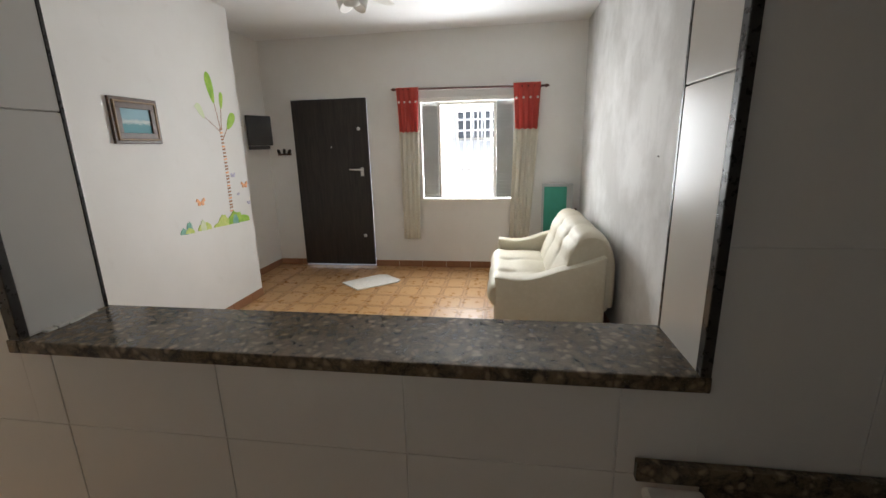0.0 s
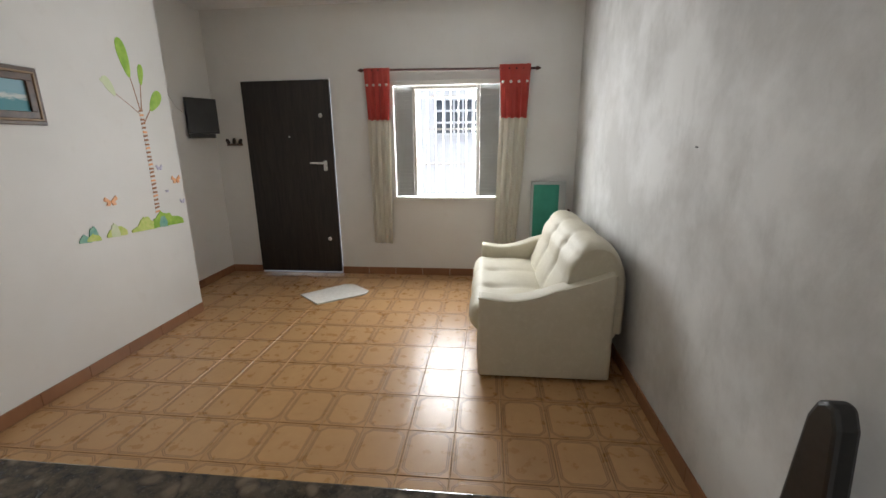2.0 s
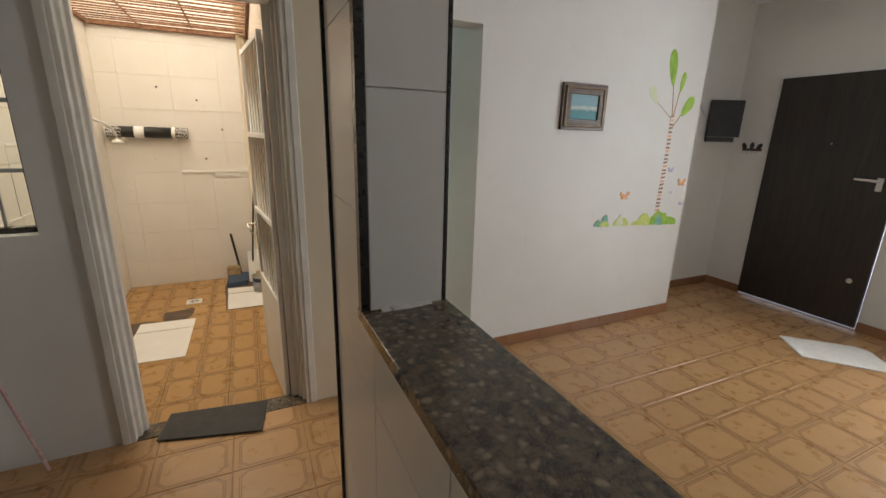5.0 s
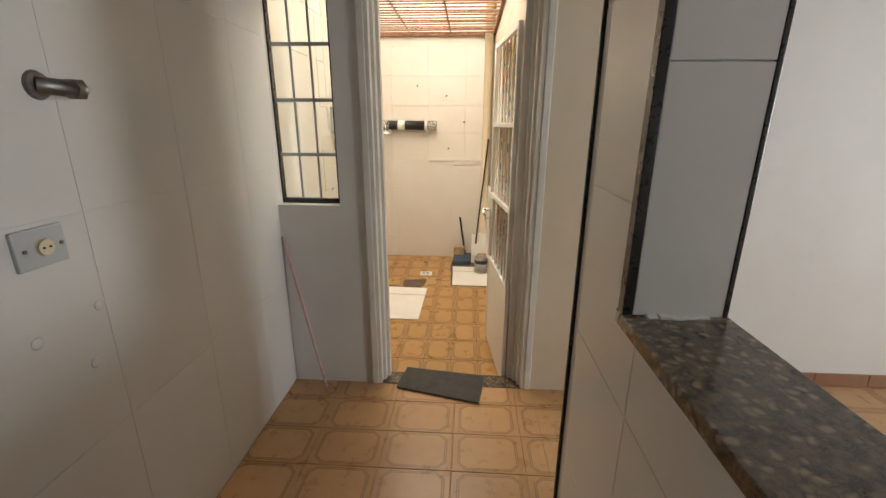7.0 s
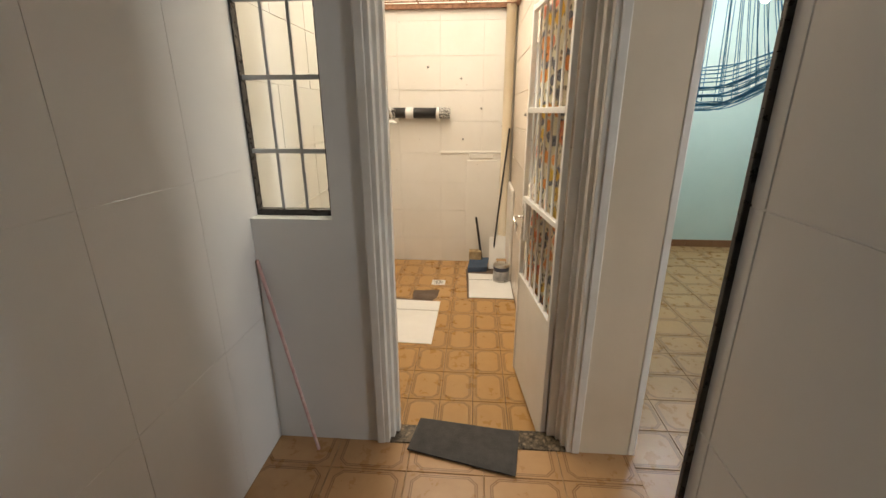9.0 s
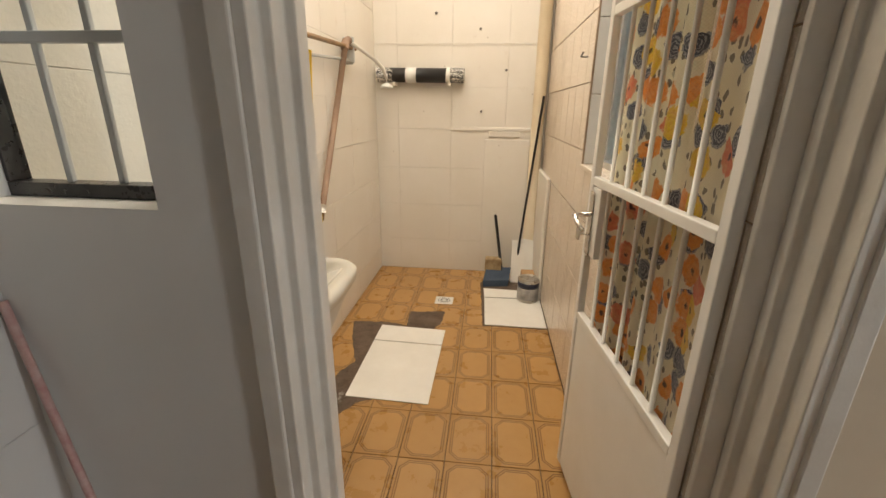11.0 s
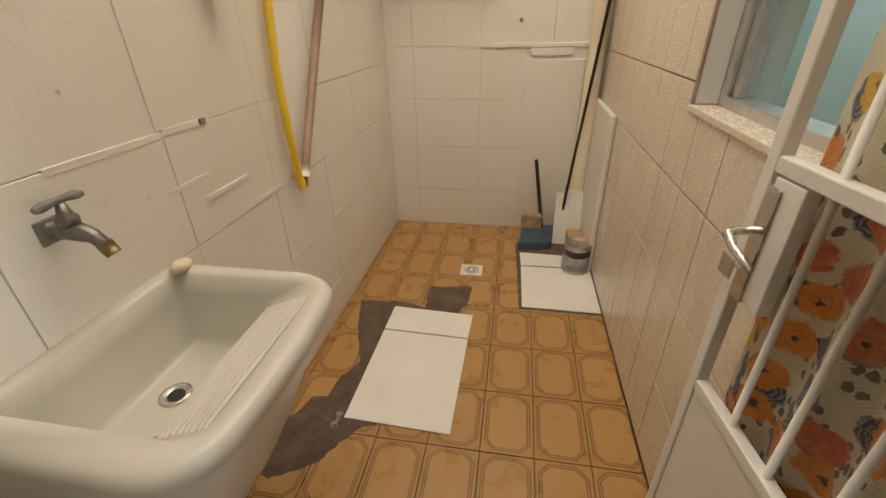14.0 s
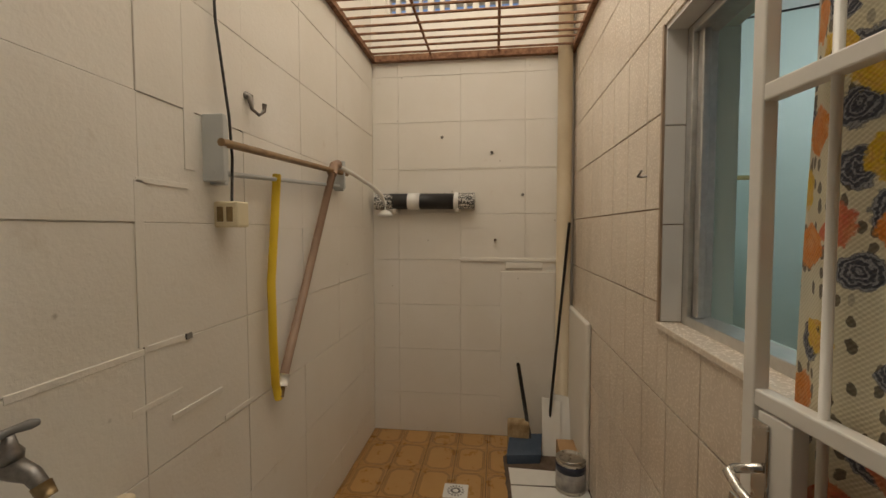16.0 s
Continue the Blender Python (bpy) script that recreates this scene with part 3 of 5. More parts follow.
part("head", boxes((-2.508, -2.398, 0.023, 0.767, 2.08, 2.12), bevel=0.004), "frame_paint", frame_)
part("door_stop", boxes((-2.507, -2.492, 0.729, 0.768, 0.0, 2.08), bevel=0.003), "frame_paint", frame_)
part("sill", boxes((-2.52, -2.40, -0.034, 0.824, -0.1, 0.006), bevel=0.004), "granite", frame_, "worn grey granite threshold")
# thin beige slab over the wall between the door frame and the edge trim
solid("wall_panel", boxes((-2.41, -2.403, 0.861, 1.077, 0, H)), "beige")
solid("trim", boxes((-2.51, -2.400, 1.078, 1.108, 0, 2.155), bevel=0.004), "white_metal", "white painted edge trim of the passage wall", "trim")

# ---- grilled kitchen window onto the laundry ----
gw = thing("window_2", "dark metal window with a white welded grille", "window", (-2.48, -0.375, 1.075), kind="structure")
part("frame", boxes((-2.515, -2.475, -0.545, -0.205, 1.075, 1.10), (-2.515, -2.475, -0.545, -0.205, 2.075, 2.10), (-2.515, -2.475, -0.232, -0.205, 1.10, 2.075), (-2.515, -2.475, -0.545, -0.537, 1.10, 2.075), bevel=0.002), "trim", gw, "dark grey frame")
for z in (1.335, 1.61, 1.875):
    part("crossbar", boxes((-2.503, -2.487, -0.537, -0.232, z - 0.009, z + 0.009), bevel=0.002), "shutter", gw)
for y in (-0.435, -0.333):
    part("upright_bar", boxes((-2.50, -2.49, y - 0.006, y + 0.006, 1.10, 2.075), bevel=0.002), "shutter", gw)
g_ = part("pane", boxes((-2.508, -2.504, -0.537, -0.232, 1.10, 2.075)), "glass", gw)
g_.visible_shadow = False

# ---- serving hatch: granite sill and dark corner strips ----
sill = solid("serving_counter", boxes((-1.187, 0.402, 0.847, 1.097, 1.028, 1.062), (-1.22, -1.187, 0.847, 0.8605, 1.028, 1.062), (0.402, 0.414, 0.847, 0.8605, 1.028, 1.062), bevel=0.003), "granite", "dark brown granite sill of the serving hatch", "counter", "structure")
reveal = thing("hatch_lining", "grey tile lining of the serving hatch", "trim", kind="structure")
for x0, x1, xs in ((-1.191, -1.178, -1), (0.393, 0.406, 1)):
    for z0, z1 in ((1.062, 1.62), (1.623, 2.25)):
        part("reveal_tile", boxes((x0, x1, 0.872, 1.080, z0, z1), bevel=0.002), "ktile", reveal)
    for y0, y1 in ((0.848, 0.872), (1.080, 1.092)):
        xa, xb = (x0 - 0.02, x1 + 0.001) if xs < 0 else (x0 - 0.001, x1 + 0.006)
        part("corner_strip", boxes((xa, xb, y0, y1, 1.062, 2.25), bevel=0.002), "trim", reveal, "black stone edge strip")
part("end_strip", boxes((-1.627, -1.613, 0.850, 0.866, 0, H), bevel=0.002), "trim", reveal, "dark edge of the wall end")
for k in range(5):
    r_ = random.Random(k)
    u = -1.15 + 0.05 * k + 0.012 * r_.random()
    part("mortar_smear", boxes((-1.178, -1.165 + 0.01 * r_.random(), 0.90 + 0.028 * k, 0.925 + 0.03 * k, 1.060, 1.066 + 0.004 * r_.random()), bevel=0.002), "kgrout", reveal, "rough white mortar along the foot")

# ---- living room ----
def front_door():
    d = thing("door_1", "dark brown wooden front door, closed, light under it", "door", (-2.13, 5.15, 0.022), kind="structure")
    leaf = part("leaf", boxes((-2.61, -1.66, 5.132, 5.168, 0.028, 2.085), bevel=0.004), "wood", d)
    for z in (1.71, 0.39):
        place(part("lock", lathe(0, 0, [(0.02, -0.006), (0.022, 0.0), (0.017, 0.006), (0.006, 0.008)], 14), "alu", d), pose(0.36, -0.02, z, 90, 0, 0))
    place(part("peephole", lathe(0, 0, [(0.008, -0.004), (0.009, 0), (0.006, 0.004)], 10), "alu", d), pose(0.0, -0.02, 1.5, 90, 0, 0))
    plate = part("handle_plate", boxes((-1.775, -1.735, 5.124, 5.133, 1.165, 1.27), bevel=0.003), "alu", d, "worn aluminium lock plate")
    part("lever", tube([(-1.755, 5.128, 1.245), (-1.755, 5.085, 1.245), (-1.77, 5.078, 1.245), (-1.90, 5.08, 1.25)], [0.011, 0.011, 0.012, 0.009]), "alu", plate)
    part("cylinder", tube([(-1.755, 5.128, 1.195), (-1.755, 5.112, 1.195)], 0.011), "alu", plate)
    return d


front_door()
solid("doorstep", boxes((-2.615, -1.655, 5.163, 5.33, -0.02, 0.008)), "kgrout", "pale cement doorstep under the front door", "doorstep")


def window_one():
    w = thing("window_1", "white steel window with a grille, grey shutters folded open", "window", (-0.455, 5.2, 0.87), kind="structure")
    part("outer_frame", boxes((-1.03, 0.12, 5.140, 5.166, 2.005, 2.05), (-1.03, 0.12, 5.120, 5.172, 0.852, 0.880), (-1.03, -0.995, 5.140, 5.166, 0.88, 2.005), (0.085, 0.12, 5.140, 5.166, 0.88, 2.005), bevel=0.004), "white_metal", w, "white painted frame with a sill")
    part("inner_frame", boxes((-0.80, -0.765, 5.17, 5.21, 0.882, 2.004), (-0.145, -0.11, 5.17, 5.21, 0.882, 2.004), (-0.765, -0.145, 5.17, 5.21, 1.965, 2.004), (-0.765, -0.145, 5.17, 5.21, 0.882, 0.905), bevel=0.003), "white_metal", w)
    for x0, x1 in ((-0.992, -0.802), (-0.108, 0.083)):
        s = part("shutter", boxes((x0, x0 + 0.022, 5.172, 5.20, 0.884, 2.0), (x1 - 0.022, x1, 5.172, 5.20, 0.884, 2.0), (x0, x1, 5.186, 5.198, 0.884, 2.0)), "shutter", w, "grey louvred shutter")
        for k in range(27):
            part("slat", boxes((x0 + 0.02, x1 - 0.02, 5.176, 5.186, 0.90 + k * 0.0402, 0.926 + k * 0.0402)), "shutter", s)
    for k in range(8):
        x = -0.735 + k * 0.0805
        part("upright_bar", tube([(x, 5.245, 0.88), (x, 5.245, 2.02)], 0.0055, 8), "white_metal", w)
    for z in (1.22, 1.58, 1.90):
        part("crossbar", boxes((-0.80, -0.11, 5.238, 5.252, z - 0.009, z + 0.009)), "white_metal", w)


window_one()


def neighbour():
    """The white house across the way, seen through the window."""
    h = thing("neighbour_house", "white rendered house with a grilled dark window", "house", (0.3, 9.5, -0.12))
    part("wall", boxes((-5, 5, 9.5, 9.9, -0.12, 6.5)), "facade", h)
    part("roof", boxes((-5.2, 5.2, 9.2, 10.2, 6.5, 6.65)), "facade", h)
    win = part("window", boxes((-1.08, -0.16, 9.46, 9.502, 1.59, 2.26)), "dark_glass", h)
    for k in range(6):
        x = -1.08 + k * 0.184
        part("bar", boxes((x - 0.018, x + 0.018, 9.41, 9.455, 1.57, 2.28)), "facade", win)
    for k in range(4):
        z = 1.59 + k * 0.2233
        part("bar", boxes((-1.10, -0.14, 9.40, 9.452, z - 0.02, z + 0.02)), "facade", win)


neighbour()


def curtain(name, x0, x1, z0, z1, y, folds, amp, material, skew=0.0):
    cols, rows = folds * 10, 16
    bm = bmesh.new()
    grid = []
    for j in range(rows + 1):
        v = j / rows
        row = []
        for i in range(cols + 1):
            u = i / cols
            pinch = 1 - 0.22 * (1 - v) * (1 - abs(2 * u - 1) * 0.2)
            x = (x0 + x1) / 2 + (u - 0.5) * (x1 - x0) * pinch + skew * (1 - v)
            f = math.sin(2 * math.pi * folds * u + 0.6 * math.sin(3 * v)) + 0.35 * math.sin(2 * math.pi * folds * 2.3 * u + 2 * v)
            row.append(bm.verts.new((x, y + amp * f * (0.55 + 0.45 * (1 - v)), z0 + (z1 - z0) * v + 0.006 * math.sin(2 * math.pi * folds * u) * (1 - v))))
        grid.append(row)
    for ra, rb in zip(grid, grid[1:]):
        for k in range(cols):
            bm.faces.new((ra[k], ra[k + 1], rb[k + 1], rb[k])).smooth = True
    bmesh.ops.solidify(bm, geom=bm.faces[:], thickness=0.003)
    return bm


rod = thing("curtain_rod", "dark reddish wooden curtain rod with turned ends", "curtain rod", (-0.44, 5.08, 2.14))
part("pole", tube([(-1.28, 5.085, 2.150), (0.42, 5.085, 2.125)], 0.012, 12), "rod", rod)
for x, z in ((-1.28, 2.150), (0.42, 2.125)):
    s = -1 if x < 0 else 1
    part("finial", tube([(x, 5.085, z), (x + s * 0.01, 5.085, z), (x + s * 0.025, 5.085, z), (x + s * 0.05, 5.085, z)], [0.012, 0.02, 0.016, 0.004], 12), "rod", rod)
for x, z in ((-1.235, 2.149), (0.37, 2.126)):
    part("bracket", boxes((x - 0.008, x + 0.008, 5.085, 5.163, z - 0.02, z - 0.008), bevel=0.002), "rod", rod)
for x0, x1, zb, sk in ((-1.265, -1.0, 0.385, -0.01), (0.075, 0.375, 0.38, -0.06)):
    c = thing("curtain", "cream curtain with a coral top band and small white flowers", "curtain", ((x0 + x1) / 2, 5.08, zb), group="window curtains")
    part("cream_panel", curtain("cream", x0 + 0.01, x1 - 0.01, zb, 1.70, 5.082, 4, 0.011, "cream", sk), "cream", c)
    part("top_band", curtain("coral", x0, x1, 1.672, 2.165, 5.068, 4, 0.012, "coral"), "coral", c, "coral cloth band")
    for k in range(4):
        x = x0 + 0.035 + k * (x1 - x0 - 0.07) / 3
        place(part("flower", lathe(0, 0, [(0.004, -0.004), (0.015, 0.0), (0.012, 0.005), (0.003, 0.007)], 7), "card", c, "small white cloth flower"), pose(x - (x0 + x1) / 2, -0.036, 2.005 - zb, 90, 0, 0))


def sofa():
    s = thing("sofa", "cream leatherette two-seat sofa with tufted cushions, against the wall", "sofa", (0.35, 3.81, 0))
    part("base", boxes((-0.02, 0.74, 3.20, 4.42, 0.03, 0.30), bevel=0.02), "sofa", s)
    part("skirt", boxes((-0.075, -0.02, 3.20, 4.42, 0.035, 0.27), bevel=0.018), "sofa", s)
    for y0, y1 in ((3.075, 3.215), (4.405, 4.545)):
        top = [(-0.065 + 0.80 * k / 14, 0.545 - 0.022 * math.sin(math.pi * min(1, k / 8)) + 0.165 * max(0, (k - 3) / 11) ** 1.5) for k in range(15)]
        o = [(-0.065, 0.02)] + top + [(0.735, 0.02)]
        bm = prism([(x, z) for x, z in o], "y", y0, y1)
        bmesh.ops.bevel(bm, geom=[e for e in bm.edges if e.calc_face_angle(0) > 0.25], offset=0.022, segments=3, profile=0.6, affect="EDGES")
        for f in bm.faces:
            f.smooth = True
        part("armrest", bm, "sofa", s)
        part("piping", tube([(x - 0.002, y0 + 0.006 if y0 < 4 else y1 - 0.006, z - 0.008) for x, z in top], 0.006, 8), "sofa", s)

    def quilt(path, y0, y1, cells_u, rows_at, depth):
        """A padded sheet that follows a side profile; tufts at the given lines."""
        n, mcol = len(path), cells_u * 12
        bm = bmesh.new()
        g = []
        for j, (x, z) in enumerate(path):
            a, b = Vector(path[max(j - 1, 0)]), Vector(path[min(j + 1, n - 1)])
            t = (b - a).normalized()
            nx, nz = -t.y, t.x
            row = []
            for i in range(mcol + 1):
                u = i / mcol
                cu = abs(math.sin(math.pi * cells_u * u))
                rv = min((abs(j / (n - 1) - r) for r in rows_at), default=1)
                dv = min(1, rv / 0.13)
                pad = depth * (cu ** 0.45 * 0.55 + dv ** 0.6 * 0.45) - depth * 0.9 * math.exp(-(cu * 4) ** 2 - (rv * 14) ** 2)
                pad *= min(1, min(u, 1 - u) * 30) ** 0.5
                row.append(bm.verts.new((x + nx * pad, y0 + (y1 - y0) * u, z + nz * pad)))
            g.append(row)
        for ra, rb in zip(g, g[1:]):
            for k in range(mcol):
                bm.faces.new((ra[k], ra[k + 1], rb[k + 1], rb[k])).smooth = True
        for side in (0, -1):
            bm.faces.new([r[side] for r in (g if side else g[::-1])])
        bmesh.ops.recalc_face_normals(bm, faces=bm.faces[:])
        return bm

    def spline(pts, n):
        out = []
        for i in range(len(pts) - 1):
            p0, p1, p2, p3 = (Vector(pts[max(0, min(len(pts) - 1, i + k))]) for k in (-1, 0, 1, 2))
            for k in range(n):
                t = k / n
                out.append(tuple(0.5 * ((2 * p1) + (p2 - p0) * t + (2 * p0 - 5 * p1 + 4 * p2 - p3) * t * t + (3 * p1 - p0 - 3 * p2 + p3) * t ** 3)))
        return out + [tuple(pts[-1])]

    seat = spline([(-0.06, 0.27), (-0.105, 0.33), (-0.09, 0.40), (-0.02, 0.425), (0.22, 0.415), (0.42, 0.40)], 8)
    part("seat_cushion", quilt(seat, 3.205, 4.415, 3, (0.66,), 0.028), "sofa", s)
    back = spline([(0.38, 0.38), (0.44, 0.54), (0.48, 0.66), (0.52, 0.76), (0.57, 0.82), (0.64, 0.835), (0.71, 0.81), (0.76, 0.73), (0.79, 0.60), (0.79, 0.30)], 7)
    part("backrest", quilt(back, 3.15, 4.47, 3, (0.20, 0.36), 0.036), "sofa", s)
    part("back_panel", boxes((0.58, 0.785, 3.17, 4.45, 0.25, 0.74), bevel=0.03), "sofa", s)


sofa()

rug = prism([(-1.84, 4.42), (-1.57, 4.19), (-1.20, 4.50), (-1.19, 4.58), (-1.41, 4.77), (-1.50, 4.76)], "z", 0.0, 0.014, 0.005)
solid("door_mat", rug, "rubbed", "small white textured mat lying by the front door", "mat", "thing", (-1.5, 4.48, 0.0))

tvb = thing("television", "small black flat television on a wall bracket", "television", m=pose(-2.955, 4.83, 1.7, 0, 0, 0))
TV = pose(0.075, 0.0, 0.0, 0, 0, 64)
place(part("screen_body", boxes((-0.155, 0.155, -0.018, 0.018, -0.14, 0.20), bevel=0.006), "black", tvb), TV)
place(part("screen", boxes((-0.142, 0.142, -0.021, -0.017, -0.11, 0.185)), "black", tvb, "dark glossy screen"), TV)
place(part("speaker_bar", boxes((-0.155, 0.11, -0.016, 0.016, -0.185, -0.142), bevel=0.005), "black", tvb), TV)
part("wall_arm", boxes((-0.024, 0.07, -0.03, 0.03, -0.03, 0.03), bevel=0.004), "black", tvb)

keys = thing("key_holder", "small dark wooden key rack with leaf cut-outs", "key rack", (-2.77, 5.16, 1.45))
part("board", boxes((-2.86, -2.68, 5.150, 5.163, 1.435, 1.46), bevel=0.003), "frame_wood", keys)
for x, a in ((-2.83, -30), (-2.775, 5), (-2.72, 35)):
    place(part("leaf_cutout", loft([ring(0, 0, 0.004, 0.004, -0.003, 12), ring(0, 0.03, 0.022, 0.034, 0.0, 12), ring(0, 0.03, 0.018, 0.03, 0.005, 12)], None, True, True), "wood", keys), pose(x + 2.77, -0.006, 0.005, 90, 0, 0) @ pose(0, 0, 0, 0, 0, -a))
for k in range(4):
    x = -2.84 + k * 0.045
    part("hook", tube([(x, 5.152, 1.437), (x, 5.14, 1.42), (x, 5.132, 1.41), (x, 5.128, 1.425)], 0.003, 6), "alu", keys)

solid("wall_switch", boxes((-2.982, -2.972, 4.37, 4.44, 1.07, 1.13), bevel=0.002), "plastic", "small white wall switch", "switch", "thing", (-2.977, 4.4, 1.1))


def picture():
    p = thing("picture", "small seascape painting in a carved brown wooden frame", "picture", (-2.56, 2.765, 1.72))
    y0, y1, z0, z1 = 2.572, 2.962, 1.572, 1.878
    for w, d, mat in ((0.0, 0.022, "frame_wood"), (0.022, 0.032, "gilt"), (0.034, 0.026, "frame_wood")):
        a, b, c, e = y0 + w, y1 - w, z0 + w, z1 - w
        t = 0.022 if w == 0 else 0.012 if mat == "gilt" else 0.038
        part("frame_moulding", boxes((-2.56, -2.56 + d, a, b, e - t, e), (-2.56, -2.56 + d, a, b, c, c + t), (-2.56, -2.56 + d, a, a + t, c + t, e - t), (-2.56, -2.56 + d, b - t, b, c + t, e - t), bevel=0.003), mat, p)
    part("canvas", boxes((-2.558, -2.546, y0 + 0.07, y1 - 0.07, z0 + 0.07, z1 - 0.07)), "sea", p, "blue-green sea painting")


picture()


def sticker():
    """Tree decal: flat vinyl pieces on the wall."""
    s = thing("wall_sticker", "vinyl wall decal of a slim tree with leaves, grass and butterflies", "wall decal", (-2.559, 3.6, 0.83))
    lay_ = [0]

    def flat(name, outline, mat, label=""):
        lay_[0] += 1
        x = -2.5585 + 0.00012 * lay_[0]
        part(name, prism(outline, "x", -2.560, x), mat, s, label)

    def leaf(y, z, length, width, lean, mat):
        c, d = math.cos(radians(lean)), math.sin(radians(lean))
        pts = []
        for k in range(18):
            t = 2 * math.pi * k / 18
            a, b = math.sin(t) * width * (1 - 0.35 * math.cos(t)), (1 - math.cos(t)) / 2 * length
            pts.append((y + a * c + b * d, z - a * d + b * c))
        flat("leaf", pts, mat)

    def stem(y0, z0, y1, z1, w, mat="bark"):
        flat("stem", [(y0 - w, z0), (y0 + w, z0), (y1 + w * 0.6, z1), (y1 - w * 0.6, z1)], mat)

    stem(3.68, 1.70, 3.635, 1.95, 0.004)
    stem(3.69, 1.70, 3.725, 1.91, 0.004)
    stem(3.70, 1.62, 3.78, 1.72, 0.005)
    stem(3.67, 1.68, 3.49, 1.80, 0.0035)
    leaf(3.635, 1.92, 0.26, 0.042, -10, "leaf")
    leaf(3.725, 1.88, 0.15, 0.024, 10, "leaf")
    leaf(3.775, 1.705, 0.19, 0.042, 40, "leaf")
    leaf(3.485, 1.785, 0.14, 0.03, -32, "pale_leaf")
    leaf(3.40, 1.86, 0.03, 0.009, -20, "pale_leaf")
    n = 26
    for k in range(n):
        z = 0.95 + 0.77 * k / n
        y = 3.672 + 0.012 * math.sin(2.6 * k / n)
        w = 0.022 - 0.006 * (k / n)
        tilt = 0.004 * math.sin(k * 2.1)
        flat("trunk_ring", [(y - w, z), (y + w, z + 0.003 + tilt), (y + w, z + 0.017 + tilt), (y - w, z + 0.014)], "bark" if k % 4 else "orange")
    r = random.Random(4)
    for y0, y1, h, mat in ((3.0, 3.08, 0.05, "aqua_s"), (3.07, 3.14, 0.10, "aqua_s"), (3.05, 3.15, 0.045, "lime"), (3.20, 3.36, 0.075, "lime"), (3.23, 3.30, 0.10, "pale_leaf"), (3.40, 3.92, 0.06, "lime"), (3.45, 3.62, 0.10, "lime"), (3.60, 3.82, 0.13, "leaf"), (3.66, 3.75, 0.10, "aqua_s"), (3.74, 3.92, 0.075, "leaf")):
        m = 12
        base = 0.862 - 0.035 * (y0 - 3.0) / 0.87
        pts = [(y0, base), (y1, base - 0.01)] + [(y1 - (y1 - y0) * k / m, base + h * (math.sin(math.pi * (k + 0.5) / (m + 1)) ** 0.6) * (0.75 + 0.25 * r.random())) for k in range(m + 1)]
        flat("grass_tuft", pts, mat)

    def butterfly(y, z, q, mat):
        for sgn in (-1, 1):
            flat("butterfly", [(y, z), (y + sgn * q, z + q * 0.8), (y + sgn * q * 1.25, z + q * 0.2), (y + sgn * q * 0.7, z - q * 0.1), (y + sgn * q * 0.9, z - q * 0.6), (y + sgn * q * 0.3, z - q * 0.7)][::sgn], mat)

    butterfly(3.28, 1.09, 0.042, "orange")
    butterfly(3.915, 1.18, 0.040, "orange")
    butterfly(3.76, 1.285, 0.026, "lilac")
    butterfly(3.80, 1.10, 0.012, "lilac")
    butterfly(3.95, 1.0, 0.022, "lilac")


sticker()


def teal_board():
    b = thing("folded_table", "teal panel with a pale frame behind the sofa", "folding table", (0.62, 5.1, 0))
    part("frame", boxes((0.42, 0.45, 5.07, 5.10, 0.0, 1.05), (0.74, 0.77, 5.07, 5.10, 0.0, 1.05), (0.42, 0.77, 5.07, 5.10, 1.015, 1.05), bevel=0.003), "shutter", b, "pale grey metal edge")
    part("panel", boxes((0.445, 0.70, 5.062, 5.09, 0.08, 1.018), bevel=0.003), "teal", b)
    part("side_strip", boxes((0.70, 0.745, 5.066, 5.092, 0.08, 1.018)), "shutter", b)
    part("knob", lathe(0.80, 5.05, [(0.012, 0.66), (0.022, 0.67), (0.022, 0.75), (0.01, 0.77)], 10), "rod", b, "dark red knob")
    part("knob_post", tube([(0.80, 5.05, 0.0), (0.80, 5.05, 0.67)], 0.012, 8), "shutter", b)


teal_board()


def fan():
    f = thing("ceiling_fan", "white ceiling fan with a light shade, at rest", "ceiling fan", (-1.02, 3.05, H))
    part("canopy", lathe(-1.02, 3.05, [(0.05, H), (0.06, H - 0.02), (0.03, H - 0.05)], 20), "plastic", f)
    part("rod", tube([(-1.02, 3.05, H - 0.04), (-1.02, 3.05, H - 0.18)], 0.012), "plastic", f)
    part("motor", lathe(-1.02, 3.05, [(0.04, H - 0.16), (0.10, H - 0.18), (0.11, H - 0.23), (0.07, H - 0.27)], 24), "plastic", f)
    for k in range(3):
        a = radians(78 + 120 * k)
        o = [(0.09, -0.03), (0.16, -0.055), (0.42, -0.075), (0.52, -0.06), (0.55, 0.0), (0.52, 0.06), (0.42, 0.075), (0.16, 0.055), (0.09, 0.03)]
        bl = part("blade", prism(o, "z", -0.004, 0.004, 0.002), "plastic", f)
        place(bl, pose(0, 0, -0.20, 0, 0, math.degrees(a)) @ pose(0, 0, 0, 10, 0, 0))
    for k in range(3):
        a = radians(165 + 120 * k)
        c, d = math.cos(a), math.sin(a)
        sh = part("lamp_shade", lathe(0, 0, [(0.02, 0.0), (0.035, -0.02), (0.05, -0.08), (0.055, -0.10), (0.045, -0.095)], 16), "plastic", f, "white bell shade")
        place(sh, Matrix.Translation((0.10 * c, 0.10 * d, -0.27)) @ Euler((-0.6 * d, 0.6 * c, 0)).to_matrix().to_4x4() @ pose(0, 0, 0, 0, 0, 0))


